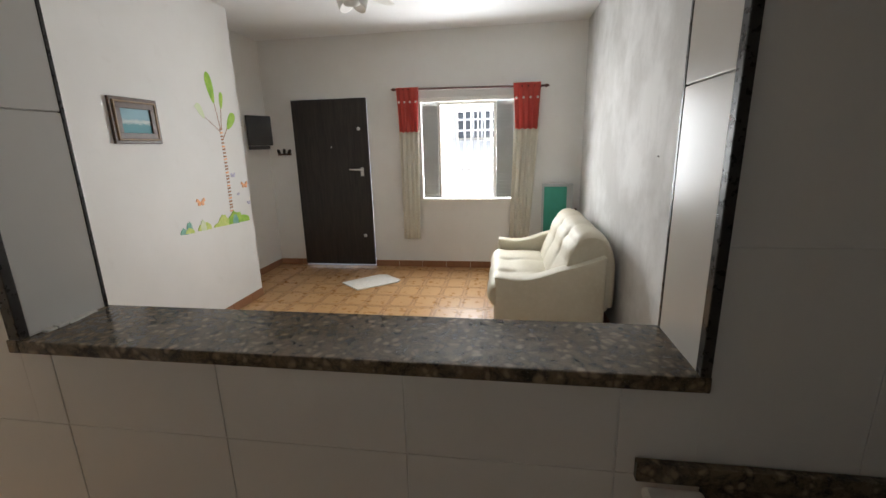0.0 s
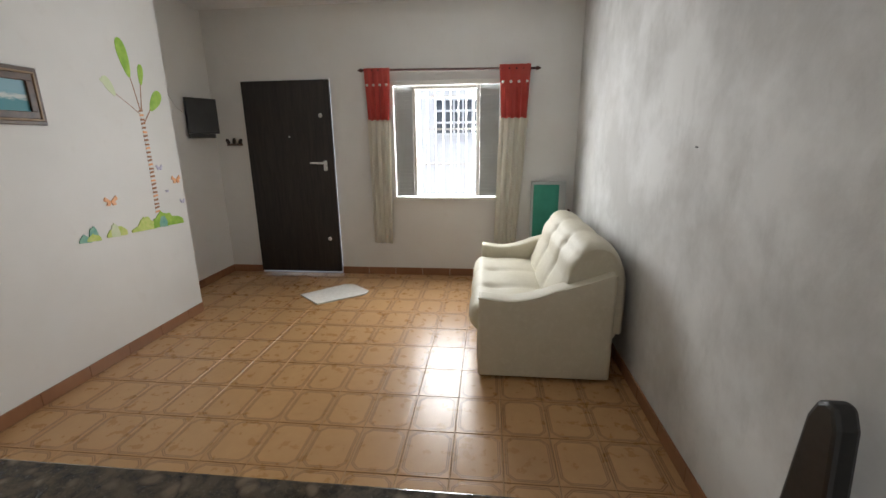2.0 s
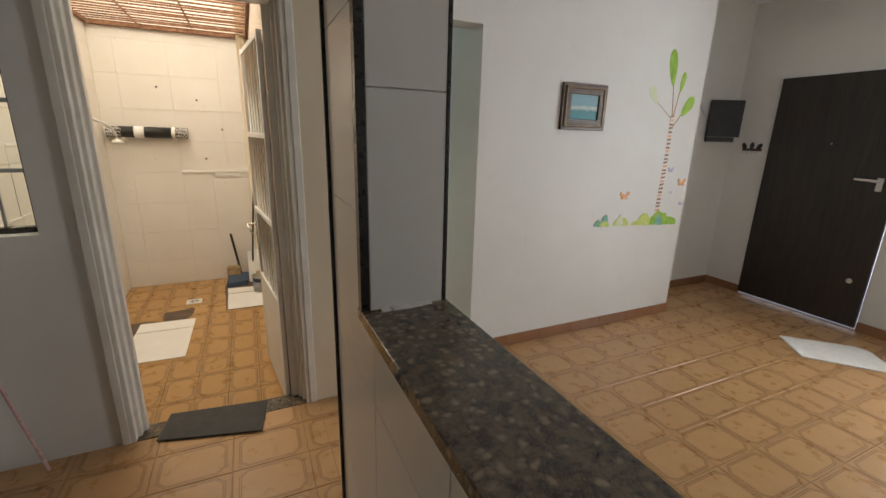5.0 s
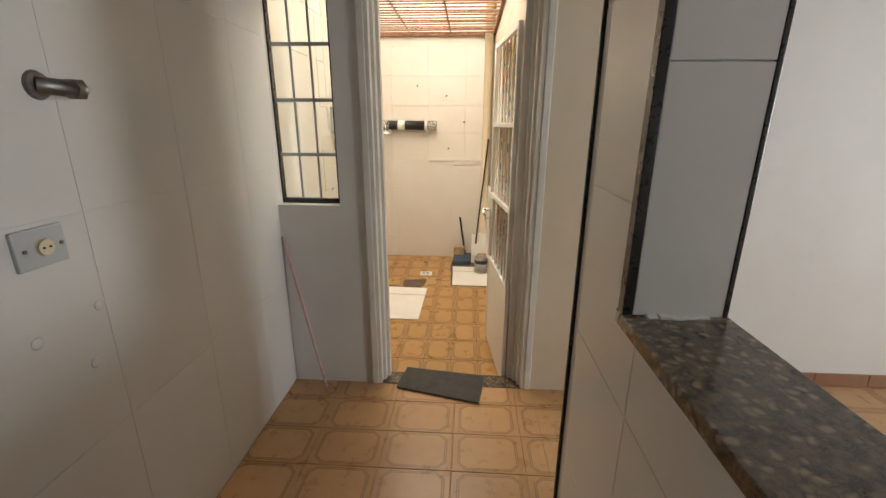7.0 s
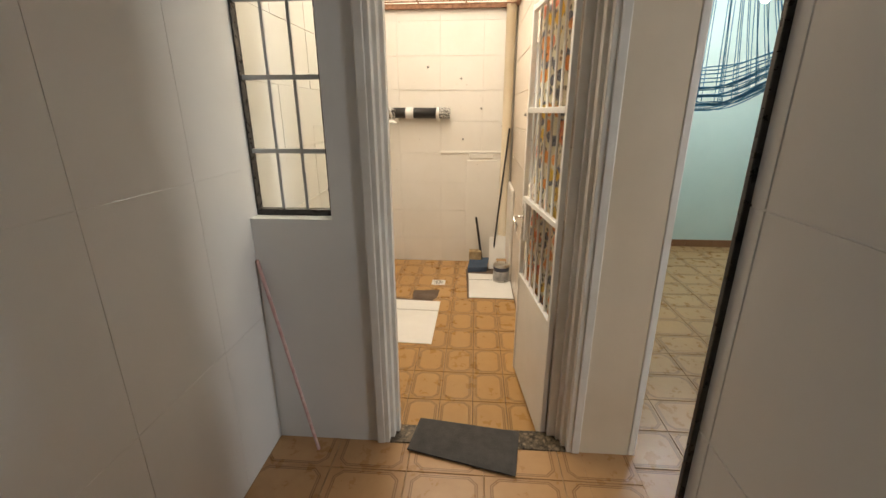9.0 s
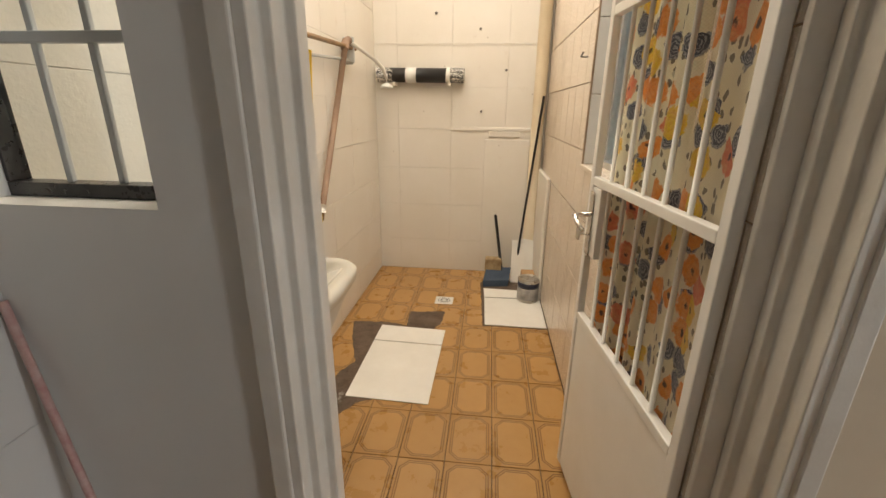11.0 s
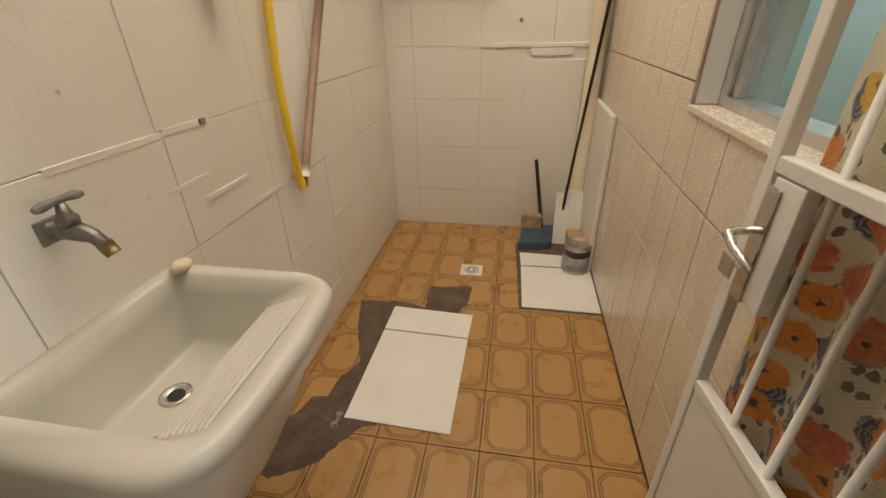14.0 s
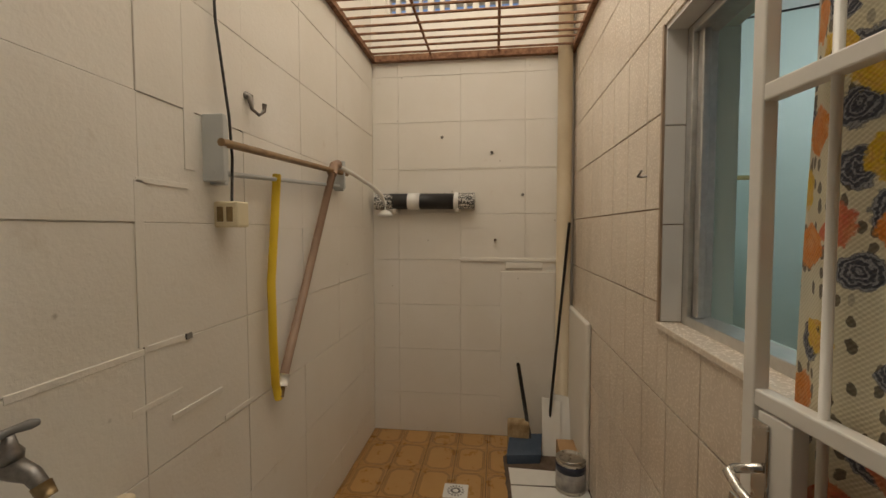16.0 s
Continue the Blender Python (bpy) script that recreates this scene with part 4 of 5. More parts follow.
fan()
solid("wall_cable", tube([(-2.972, 4.50, H), (-2.972, 4.50, 1.95), (-2.970, 4.60, 1.80), (-2.965, 4.76, 1.72)], 0.004, 6), "plastic", "thin white cable down the wall to the television", "cable", "thing", (-2.972, 4.5, 2.0))
nail = solid("nail", tube([(0.862, 2.62, 1.42), (0.85, 2.62, 1.423)], 0.004, 6), "grey_metal", "small nail in the grey wall", "nail", "thing", (0.86, 2.62, 1.42))
chair = thing("folding_chair", "black folding chair leaning folded against the grey wall", "chair", (0.76, 1.58, 0.0))
part("backrest", prism([(1.53, 0.45), (1.69, 0.45), (1.655, 0.82), (1.635, 0.868), (1.61, 0.885), (1.585, 0.88), (1.565, 0.835)], "x", 0.745, 0.80, 0.012), "black", chair)
part("leg", tube([(0.76, 1.545, 0.0), (0.785, 1.545, 0.52)], 0.013, 8), "black", chair)
part("leg", tube([(0.76, 1.635, 0.0), (0.785, 1.635, 0.52)], 0.013, 8), "black", chair)
part("seat", boxes((0.735, 0.765, 1.54, 1.64, 0.12, 0.46), bevel=0.01), "black", chair)

# ---- kitchen ----
kc = thing("kitchen_counter", "dark granite worktop with a steel sink basin, by the hatch wall", "kitchen counter", (0.9, 0.6, 0))
part("worktop", boxes((0.42, 1.59, 0.35, 0.855, 0.79, 0.82), bevel=0.003), "granite", kc)
part("upstand", boxes((0.29, 1.59, 0.838, 0.857, 0.82, 0.865), bevel=0.002), "granite", kc)
part("cabinet_body", boxes((0.46, 1.58, 0.40, 0.85, 0.0, 0.79), bevel=0.004), "white_metal", kc)
part("end_slab", boxes((0.30, 0.42, 0.55, 0.838, 0.79, 0.815), bevel=0.01), "plastic", kc, "white draining corner")
part("end_leg", boxes((0.43, 0.46, 0.40, 0.85, 0.0, 0.79)), "white_metal", kc)

valve = thing("gas_valve", "grey wall stub valve, capped", "valve", (-1.26, -0.545, 1.575))
part("flange", tube([(-1.23, -0.545, 1.58), (-1.23, -0.535, 1.58)], [0.035, 0.030], 18), "bronze", valve)
part("stub", tube([(-1.23, -0.54, 1.58), (-1.25, -0.515, 1.577), (-1.285, -0.505, 1.575)], 0.020, 14), "bronze", valve)
part("nut", tube([(-1.28, -0.506, 1.575), (-1.305, -0.505, 1.575)], 0.026, 6), "bronze", valve)
part("cap", tube([(-1.305, -0.505, 1.575), (-1.311, -0.505, 1.575)], 0.012, 10), "outlet", valve)
sock = thing("wall_socket", "grey steel wall plate with a round ivory socket", "socket", (-1.13, -0.545, 1.21))
part("plate", boxes((-1.195, -1.07, -0.546, -0.532, 1.165, 1.26), bevel=0.004), "shutter", sock)
part("socket_face", tube([(-1.135, -0.534, 1.212), (-1.135, -0.522, 1.212)], [0.022, 0.019], 18), "outlet", sock)
for dx in (-0.008, 0.008):
    part("hole", tube([(-1.135 + dx, -0.523, 1.212), (-1.135 + dx, -0.5205, 1.212)], 0.003, 8), "black", sock)
for dx in (-0.045, 0.045):
    part("screw", tube([(-1.135 + dx, -0.533, 1.212), (-1.135 + dx, -0.529, 1.212)], 0.005, 8), "bronze", sock)
stick = solid("thin_stick", tube([(-2.402, -0.535, 0.90), (-2.33, -0.33, 0.004)], 0.0075, 8), "pink", "thin red and white stick leaning in the corner", "stick", "thing", (-2.33, -0.33, 0.0))
mat_ = prism([(-2.352, 0.076), (-2.233, 0.559), (-2.50, 0.60), (-2.564, 0.112)], "z", 0.007, 0.015, 0.003)
solid("rubber_mat", mat_, "rubber", "dark grey rubber mat across the laundry threshold", "mat", "thing", (-2.42, 0.33, 0.007))
for k, (x, z) in enumerate(((-1.25, 1.01), (-1.07, 0.99), (-1.20, 0.86))):
    solid("wall_plug", lathe(0, 0, [(0.016, 0.0), (0.012, 0.0012), (0.004, 0.002)], 11), "ktile", "patch of white filler over an old screw hole", "wall filler", "thing").matrix_basis = pose(x, -0.543, z, -90, 0, 0)


# ---- bedroom ----
bulb = thing("ceiling_bulb", "bare lit bulb hanging from its cable", "light bulb", (-4.7, 2.58, H))
part("cable", tube([(-4.7, 2.58, H), (-4.7, 2.58, 2.40)], 0.004, 6), "plastic", bulb)
part("socket", tube([(-4.7, 2.58, 2.41), (-4.7, 2.58, 2.36)], 0.022, 12), "black", bulb)
part("bulb_glass", lathe(-4.7, 2.58, [(0.014, 2.36), (0.03, 2.335), (0.034, 2.315), (0.02, 2.29), (0.006, 2.283)], 16), "bulb", bulb)
for c_ in bulb.children:
    c_.visible_shadow = False
wire = solid("ceiling_wire", tube([(-5.2, 1.6, 2.52), (-4.8, 2.1, 2.44), (-4.7, 2.58, 2.41)], 0.006, 6), "black", "dark cable strung to the bulb holder", "cable", "thing", (-4.7, 2.58, 2.41))

net = thing("string_curtain", "blue string net hung in loops in the passage", "hanging net", (-3.0, 1.5, 2.3))
r_ = random.Random(5)


def swag(y):
    """The height of the lowest loop at y."""
    return 1.50 + 1.6 * max(0.0, 1.40 - y) ** 1.3 + 0.9 * max(0.0, y - 1.55) ** 1.4


for k in range(44):
    y = 1.14 + 0.78 * (k + r_.random()) / 44
    x = -3.04 - 0.12 * r_.random()
    top = 1.45 + (y - 1.45) * 0.55
    pts = [(x, top + (y - top) * (i / 8) ** 1.5, 2.36 + (swag(y) + 0.03 - 2.36) * i / 8) for i in range(9)]
    part("string", tube(pts, 0.0018, 5), "string", net)
for k in range(26):
    x, up, sh_ = -3.03 - 0.14 * r_.random(), 0.22 * r_.random() ** 2, 0.04 * (r_.random() - 0.5)
    pts = [(x, 1.14 + 0.80 * i / 14, swag(1.14 + 0.80 * i / 14) + up * (0.4 + 0.6 * math.sin(math.pi * i / 14)) + sh_) for i in range(15)]
    part("string", tube(pts, 0.0026, 5), "string", net)
part("hanging_rail", tube([(-3.11, 0.95, 2.36), (-3.11, 1.95, 2.36)], 0.012, 8), "white_metal", net)

mir = thing("wall_mirror", "tall mirror in an ochre wooden frame on the bedroom wall", "mirror", (-5.65, 1.93, 0.6))
part("frame", boxes((-5.65, -5.625, 1.74, 1.77, 0.5, 1.66), (-5.65, -5.625, 2.08, 2.11, 0.5, 1.66), (-5.65, -5.625, 1.77, 2.08, 1.63, 1.66), (-5.65, -5.625, 1.77, 2.08, 0.5, 0.53), bevel=0.004), "ochre", mir)
mg = Nodes("mirror_glass", 0.03, 1.0).colour((0.85, 0.87, 0.86)).mat
M["mirror"] = mg
part("glass", boxes((-5.648, -5.636, 1.77, 2.08, 0.53, 1.63)), "mirror", mir)


# ---- laundry ----
lw = thing("window_3", "aluminium sliding window in a tiled reveal onto the bedroom", "window", (-3.3, 0.85, 1.0), kind="structure")
part("sill", boxes((-3.80, -2.80, 0.722, 0.795, 0.985, 1.004), bevel=0.003), "btile", lw, "white marble sill")
for k in range(3):
    part("reveal_tile", boxes((-3.806, -3.792, 0.736, 0.795, 1.006 + 0.296 * k, 1.299 + 0.296 * k), bevel=0.002), "ktile", lw)
part("edge_joint", boxes((-3.808, -3.7935, 0.7285, 0.7355, 1.005, 1.894)), "bgrout", lw, "dark open joint along the reveal")
part("head_tile", boxes((-3.792, -2.80, 0.736, 0.795, 1.876, 1.894)), "ktile", lw)
part("inner_reveal", boxes((-3.806, -3.792, 0.866, 0.933, 1.004, 1.876), (-3.806, -2.80, 0.866, 0.933, 0.99, 1.003), (-3.806, -2.80, 0.866, 0.933, 1.877, 1.894)), "aqua", lw, "pale aqua plaster reveal")
part("frame", boxes((-3.795, -3.76, 0.795, 0.865, 0.99, 1.876), (-3.76, -2.80, 0.795, 0.865, 0.99, 1.03), (-3.76, -2.80, 0.795, 0.865, 1.85, 1.876), bevel=0.003), "alu", lw)
part("sash_stile", boxes((-3.757, -3.725, 0.808, 0.83, 1.03, 1.85), bevel=0.004), "alu", lw)
part("sash_stile", boxes((-3.34, -3.30, 0.835, 0.855, 1.03, 1.85), bevel=0.004), "alu", lw)


def laundry_door():
    L, top = 0.655, 1.98
    d = thing("door_2", "white metal laundry door with bars and a floral curtain, open", "door", kind="structure", m=pose(-2.515, 0.713, 0.0, 0, 0, 186.5))
    T = 0.024
    part("stile", boxes((0.0, 0.028, -T / 2, T / 2, -0.06, top), bevel=0.003), "white_metal", d)
    part("stile", boxes((L - 0.026, L, -T / 2, T / 2, -0.06, top), bevel=0.003), "white_metal", d)
    for z in (0.575, 1.03, 1.49, 1.96):
        part("rail", boxes((0.028, L - 0.026, -T / 2, T / 2, z - 0.013, z + 0.013), bevel=0.003), "white_metal", d)
    part("lower_panel", boxes((0.027, L - 0.025, -0.008, 0.008, -0.06, 0.564), bevel=0.002), "white_metal", d)
    for k in range(5):
        x = 0.035 + (L - 0.07) * (k + 1) / 6
        for z0, z1 in ((0.586, 1.019), (1.041, 1.479), (1.501, 1.949)):
            part("bar", tube([(x, 0.0, z0), (x, 0.0, z1)], 0.0062, 8), "white_metal", d)
    part("lock_box", boxes((L - 0.10, L - 0.036, -T / 2, T / 2, 0.80, 1.014), bevel=0.002), "white_metal", d)
    plate = part("lock_plate", boxes((L - 0.062, L - 0.030, T / 2, T / 2 + 0.005, 0.80, 1.0), bevel=0.0024), "chrome", d, "worn chrome lock plate")
    part("lever", tube([(L - 0.05, T / 2 + 0.004, 0.93), (L - 0.05, T / 2 + 0.045, 0.93), (L - 0.055, T / 2 + 0.055, 0.928), (L - 0.075, T / 2 + 0.055, 0.915), (L - 0.115, T / 2 + 0.045, 0.895)], [0.007, 0.007, 0.008, 0.007, 0.006]), "chrome", plate)
    part("key", boxes((L - 0.056, L - 0.044, T / 2 + 0.004, T / 2 + 0.04, 0.865, 0.87), (L - 0.066, L - 0.034, T / 2 + 0.035, T / 2 + 0.039, 0.85, 0.885), bevel=0.001), "chrome", plate)
    cols, rows = 90, 30
    bm = bmesh.new()
    g = []
    for j in range(rows + 1):
        v = j / rows
        row = []
        for i in range(cols + 1):
            u = i / cols
            x = 0.045 + (L - 0.09) * u + 0.008 * math.sin(5 * v)
            free = 0.25 + 0.75 * min(1, u / 0.35)
            y = -0.014 - 0.018 * free + free * (0.013 * math.sin(2 * math.pi * 4.6 * u + 1.1 * math.sin(2.5 * v)) + 0.004 * math.sin(37 * u + 6 * v))
            row.append(bm.verts.new((x, y, 0.47 + 1.48 * v + 0.03 * (1 - v) * math.sin(9 * u))))
        g.append(row)
    for ra, rb in zip(g, g[1:]):
        for k in range(cols):
            bm.faces.new((ra[k], ra[k + 1], rb[k + 1], rb[k])).smooth = True
    bmesh.ops.solidify(bm, geom=bm.faces[:], thickness=0.0015)
    part("floral_curtain", bm, "floral", d, "gathered cream curtain printed with orange and slate flowers")


laundry_door()


def laundry_tub():
    t = thing("laundry_tub", "cream synthetic marble laundry tub with a ribbed washboard", "laundry tub", (-3.03, -0.594, 0.3))
    x0, x1, y0, y1, zt = -3.255, -2.715, -0.597, -0.155, 0.70

    def rr(a, b, c, d, r, z, n=6, swell=0.026):
        """Rounded rectangle, round at the front corners only."""
        pts = [(a, c, z), (b, c, z)]
        bow = lambda x: swell * (1 - ((2 * x - a - b) / (b - a)) ** 2)
        for k in range(n + 1):
            q = math.pi / 2 * k / n
            pts.append((b - r + r * math.cos(q), d - r + r * math.sin(q), z))
        for k in range(n + 1):
            q = math.pi / 2 + math.pi / 2 * k / n
            pts.append((a + r + r * math.cos(q), d - r + r * math.sin(q), z))
        front = [(b - r + (a - b + 2 * r) * k / 8, d, z) for k in range(1, 8)]
        pts = pts[:3 + n] + front + pts[3 + n:]
        return pts[:2] + [(x, y + bow(x) * (y > d - r), z) for x, y, z in pts[2:]]
    loops = [rr(x0 + 0.07, x1 - 0.07, y0, y1 - 0.18, 0.06, 0.28), rr(x0 + 0.05, x1 - 0.05, y0, y1 - 0.14, 0.07, 0.36), rr(x0 + 0.012, x1 - 0.012, y0, y1 - 0.022, 0.09, 0.635),
             rr(x0 + 0.010, x1 - 0.010, y0, y1 - 0.020, 0.09, 0.652), rr(x0, x1, y0, y1, 0.09, 0.662), rr(x0, x1, y0, y1, 0.09, 0.688), rr(x0 + 0.012, x1 - 0.012, y0, y1 - 0.012, 0.08, zt),
             rr(x0 + 0.030, x1 - 0.065, y0 + 0.022, y1 - 0.022, 0.05, zt, swell=0.018), rr(x0 + 0.040, x1 - 0.072, y0 + 0.030, y1 - 0.032, 0.05, zt - 0.012, swell=0.010),
             rr(x0 + 0.048, x1 - 0.080, y0 + 0.034, y1 - 0.150, 0.03, zt - 0.062, swell=0.0), rr(x0 + 0.060, x1 - 0.092, y0 + 0.042, y1 - 0.165, 0.03, 0.515, swell=0.0),
             rr(x0 + 0.075, x1 - 0.105, y0 + 0.052, y1 - 0.185, 0.03, 0.495, swell=0.0)]
    part("basin", loft(loops, None, True, True), "tub", t)
    n = 8
    board = part("washboard", boxes((x0 + 0.075, x1 - 0.105, y1 - 0.155, y1 - 0.145, zt - 0.067, zt - 0.059), bevel=0.003), "tub", t)
    for k in range(n):
        f = (k + 0.5) / n
        y = y1 - 0.038 - 0.108 * f
        z = zt - 0.012 - 0.050 * (y1 - 0.032 - y) / 0.118
        part("rib", tube([(x0 + 0.065, y, z - 0.008), (x0 + 0.08, y, z), (x1 - 0.11, y, z), (x1 - 0.095, y, z - 0.008)], 0.0052, 8), "tub", board)
    dr = part("drain", loft([ring(-3.015, -0.475, r, r, z, 24) for r, z in ((0.034, 0.494), (0.034, 0.500), (0.026, 0.501), (0.019, 0.494), (0.012, 0.4935))], None, False, True), "chrome", t, "steel drain ring")
    part("drain_hole", lathe(-3.015, -0.475, [(0.019, 0.4935), (0.019, 0.4965)], 16), "black", dr)
    part("soap_lump", loft([ring(-3.225, -0.555, r, r * 0.8, z, 10) for r, z in ((0.03, zt - 0.002), (0.028, zt + 0.012), (0.012, zt + 0.02))], None, True, True), "pvc", t, "lump of sealant on the rim")


laundry_tub()


def tap():
    t = thing("tap", "grey metal garden tap with a cross handle on the wall", "tap", (-2.988, -0.6, 0.905))
    part("back_plate", boxes((-3.023, -2.953, -0.60, -0.585, 0.865, 0.930), bevel=0.004), "grey_metal", t, "dark patch where a tile is missing")
    part("body", tube([(-2.988, -0.595, 0.900), (-2.988, -0.55, 0.900), (-2.988, -0.51, 0.900), (-2.988, -0.47, 0.890), (-2.988, -0.445, 0.865)], [0.020, 0.022, 0.025, 0.019, 0.016], 14), "bronze", t)
    part("spout_nozzle", tube([(-2.988, -0.450, 0.871), (-2.988, -0.432, 0.843)], [0.020, 0.018], 12), "brass", t)
    part("bonnet", lathe(-2.988, -0.525, [(0.024, 0.915), (0.026, 0.935), (0.016, 0.950), (0.010, 0.975)], 14), "bronze", t)
    part("cross_handle", tube([(-3.048, -0.525, 0.977), (-3.033, -0.525, 0.979), (-2.988, -0.525, 0.983), (-2.943, -0.525, 0.979), (-2.928, -0.525, 0.977)], [0.008, 0.012, 0.008, 0.012, 0.008], 10), "grey_metal", t)
    t.location.x, t.scale = -3.02, (0.74, 0.74, 0.74)


tap()

rack = thing("clothes_rack", "folded wall clothes rack with grey brackets and two rods", "clothes rack", (-4.0, -0.594, 1.5))
for xa in (-3.60, -4.56):
    w = 0.018
    for k, dz in ((0, 0.0), (1, -0.012), (2, -0.004)):
        xx = xa + k * 0.03 - 0.03
        part("bracket_arm", boxes((xx - w / 2, xx + w / 2, -0.596, -0.565 + 0.018 * k, 1.43 + dz, 1.62 + dz) if xa > -4 else (xx - w / 2, xx + w / 2, -0.596, -0.565 + 0.018 * k, 1.50 + dz, 1.64 + dz), bevel=0.004), "shutter", rack)
part("rod", tube([(-3.56, -0.535, 1.535), (-4.60, -0.545, 1.580)], 0.012, 10), "gilt", rack, "brown wooden rod")
part("rod", tube([(-3.56, -0.56, 1.45), (-4.60, -0.56, 1.515)], 0.008, 10), "shutter", rack)

solid("yellow_hose", tube([(-3.91, -0.56, 1.49), (-3.90, -0.565, 1.35), (-3.865, -0.565, 1.1), (-3.86, -0.56, 0.9), (-3.88, -0.565, 0.72), (-3.90, -0.565, 0.66)], 0.015, 10), "yellow", "yellow garden hose hanging over the rack rod", "hose", "thing", (-3.9, -0.56, 1.4))
pipe = thing("shower_pipe", "brown water pipe hanging askew with a white shower arm", "pipe", (-4.4, -0.57, 1.6))
part("brown_pipe", tube([(-4.43, -0.545, 1.60), (-3.92, -0.56, 0.715)], 0.017, 12), "brown", pipe)
part("elbow", tube([(-4.40, -0.546, 1.555), (-4.43, -0.545, 1.60), (-4.465, -0.54, 1.61)], 0.023, 12), "brown", pipe)
part("coupling", tube([(-3.935, -0.56, 0.74), (-3.915, -0.56, 0.70)], 0.021, 12), "plastic", pipe, "white threaded coupling")
part("end_plug", tube([(-3.915, -0.56, 0.70), (-3.90, -0.56, 0.665)], 0.014, 10), "brass", pipe)
part("shower_arm", tube([(-4.465, -0.54, 1.60), (-4.62, -0.52, 1.585), (-4.85, -0.49, 1.545), (-5.0, -0.47, 1.50), (-5.05, -0.46, 1.45), (-5.06, -0.46, 1.40)], 0.012, 10), "plastic", pipe)
part("shower_rose", lathe(-5.06, -0.46, [(0.014, 1.41), (0.04, 1.395), (0.05, 1.375), (0.03, 1.372)], 16), "plastic", pipe)

roll = thing("sleeved_roll", "black roll with white tape and dotted ends on wall pegs", "roll", (-5.2, -0.22, 1.47))
part("roll_body", tube([(-5.20, -0.47, 1.475), (-5.20, 0.02, 1.472)], 0.052, 18), "black", roll)
for a, b in ((-0.56, -0.44), (-0.02, 0.10)):
    part("dotted_end", tube([(-5.20, a, 1.475), (-5.20, b, 1.472)], 0.054, 18), "sleeve", roll)
for a, b in ((-0.34, -0.26), (-0.035, -0.005)):
    part("tape", tube([(-5.20, a, 1.475), (-5.20, b, 1.473)], 0.0555, 18), "plastic", roll)
for y in (-0.43, -0.01):
    part("peg", boxes((-5.256, -5.165, y - 0.012, y + 0.012, 1.40, 1.425), bevel=0.004), "old", roll)

out_ = thing("outlet_box", "ivory surface outlet box with two sockets", "outlet", (-3.63, -0.594, 1.34))
part("box", boxes((-3.665, -3.605, -0.597, -0.52, 1.295, 1.372), bevel=0.006), "outlet", out_)
for y in (-0.575, -0.545):
    part("socket", boxes((-3.609, -3.6035, y - 0.010, y + 0.010, 1.312, 1.356), bevel=0.001), "brass", out_)
solid("black_wire", tube([(-3.60, -0.585, 3.0), (-3.595, -0.58, 2.3), (-3.61, -0.578, 1.9), (-3.63, -0.555, 1.62), (-3.625, -0.545, 1.5), (-3.64, -0.56, 1.37)], 0.0045, 6), "black", "thin black wire running down to the outlet", "wire", "thing", (-3.6, -0.58, 2.0))
solid("coat_hook", tube([(-3.78, -0.597, 1.735), (-3.78, -0.58, 1.73), (-3.785, -0.575, 1.69), (-3.80, -0.56, 1.675), (-3.815, -0.55, 1.69), (-3.818, -0.55, 1.715)], [0.014, 0.012, 0.006, 0.006, 0.006, 0.008], 8), "bronze", "dark metal coat hook on the white wall", "hook", "thing", (-3.78, -0.59, 1.7))
solid("wall_hook", tube([(-3.92, 0.733, 1.462), (-3.92, 0.71, 1.46), (-3.90, 0.695, 1.46), (-3.88, 0.70, 1.475)], 0.004, 6), "bronze", "small bent hook in the tiled wall", "hook", "thing", (-3.92, 0.72, 1.46))
for y, z in ((0.208, 1.794), (0.233, 1.219), (0.41, 1.515), (-0.12, 1.90)):
    solid("wall_screw", tube([(-5.253, y, z), (-5.235, y, z)], [0.011, 0.007], 8), "bronze", "rusty screw plug in the back wall", "screw", "thing", (-5.25, y, z), group="back wall screws")

solid("drain_pipe", tube([(-5.20, 0.665, -0.1), (-5.20, 0.665, 2.9)], 0.045, 18), "pvc", "cream plastic downpipe in the corner", "pipe", "thing", (-5.2, 0.665, -0.1))
solid("pipe_box", boxes((-5.25, -4.68, 0.700, 0.7295, -0.1, 0.80), bevel=0.012), "old", "plastered low box beside the downpipe", "pipe casing", "thing", (-5.1, 0.71, -0.1))
solid("patch_plaster", boxes((-5.256, -5.243, 0.27, 0.62, -0.098, 1.01), (-5.256, -5.240, 0.0, 0.66, 1.075, 1.10), (-5.256, -5.238, 0.30, 0.54, 1.03, 1.072), bevel=0.004), "old", "plastered repair patch on the back wall", "plaster patch", "structure")

mop = solid("broom_stick", tube([(-5.14, 0.69, 1.33), (-5.10, 0.585, 0.22), (-5.09, 0.565, -0.098)], 0.009, 8), "black", "long black broom stick leaning in the corner", "broom", "thing", (-5.12, 0.5, -0.1))
dp = thing("dustpan", "dark blue plastic dustpan with a long black handle", "dustpan", (-5.0, 0.42, -0.1))
part("pan", loft([[(-5.06, 0.33, -0.08), (-4.90, 0.31, -0.098), (-4.93, 0.50, -0.098), (-5.08, 0.52, -0.08)], [(-5.08, 0.33, 0.0), (-4.91, 0.305, -0.05), (-4.94, 0.51, -0.05), (-5.10, 0.53, 0.0)]], None, True, True, False), "blue", dp)
part("handle", tube([(-5.06, 0.455, -0.03), (-5.17, 0.385, 0.41)], 0.012, 10), "black", dp)
part("cap", tube([(-5.17, 0.385, 0.405), (-5.174, 0.382, 0.425)], [0.013, 0.008], 10), "black", dp)
st = boxes((-5.13, -5.05, 0.315, 0.45, -0.1, 0.085), bevel=0.014)
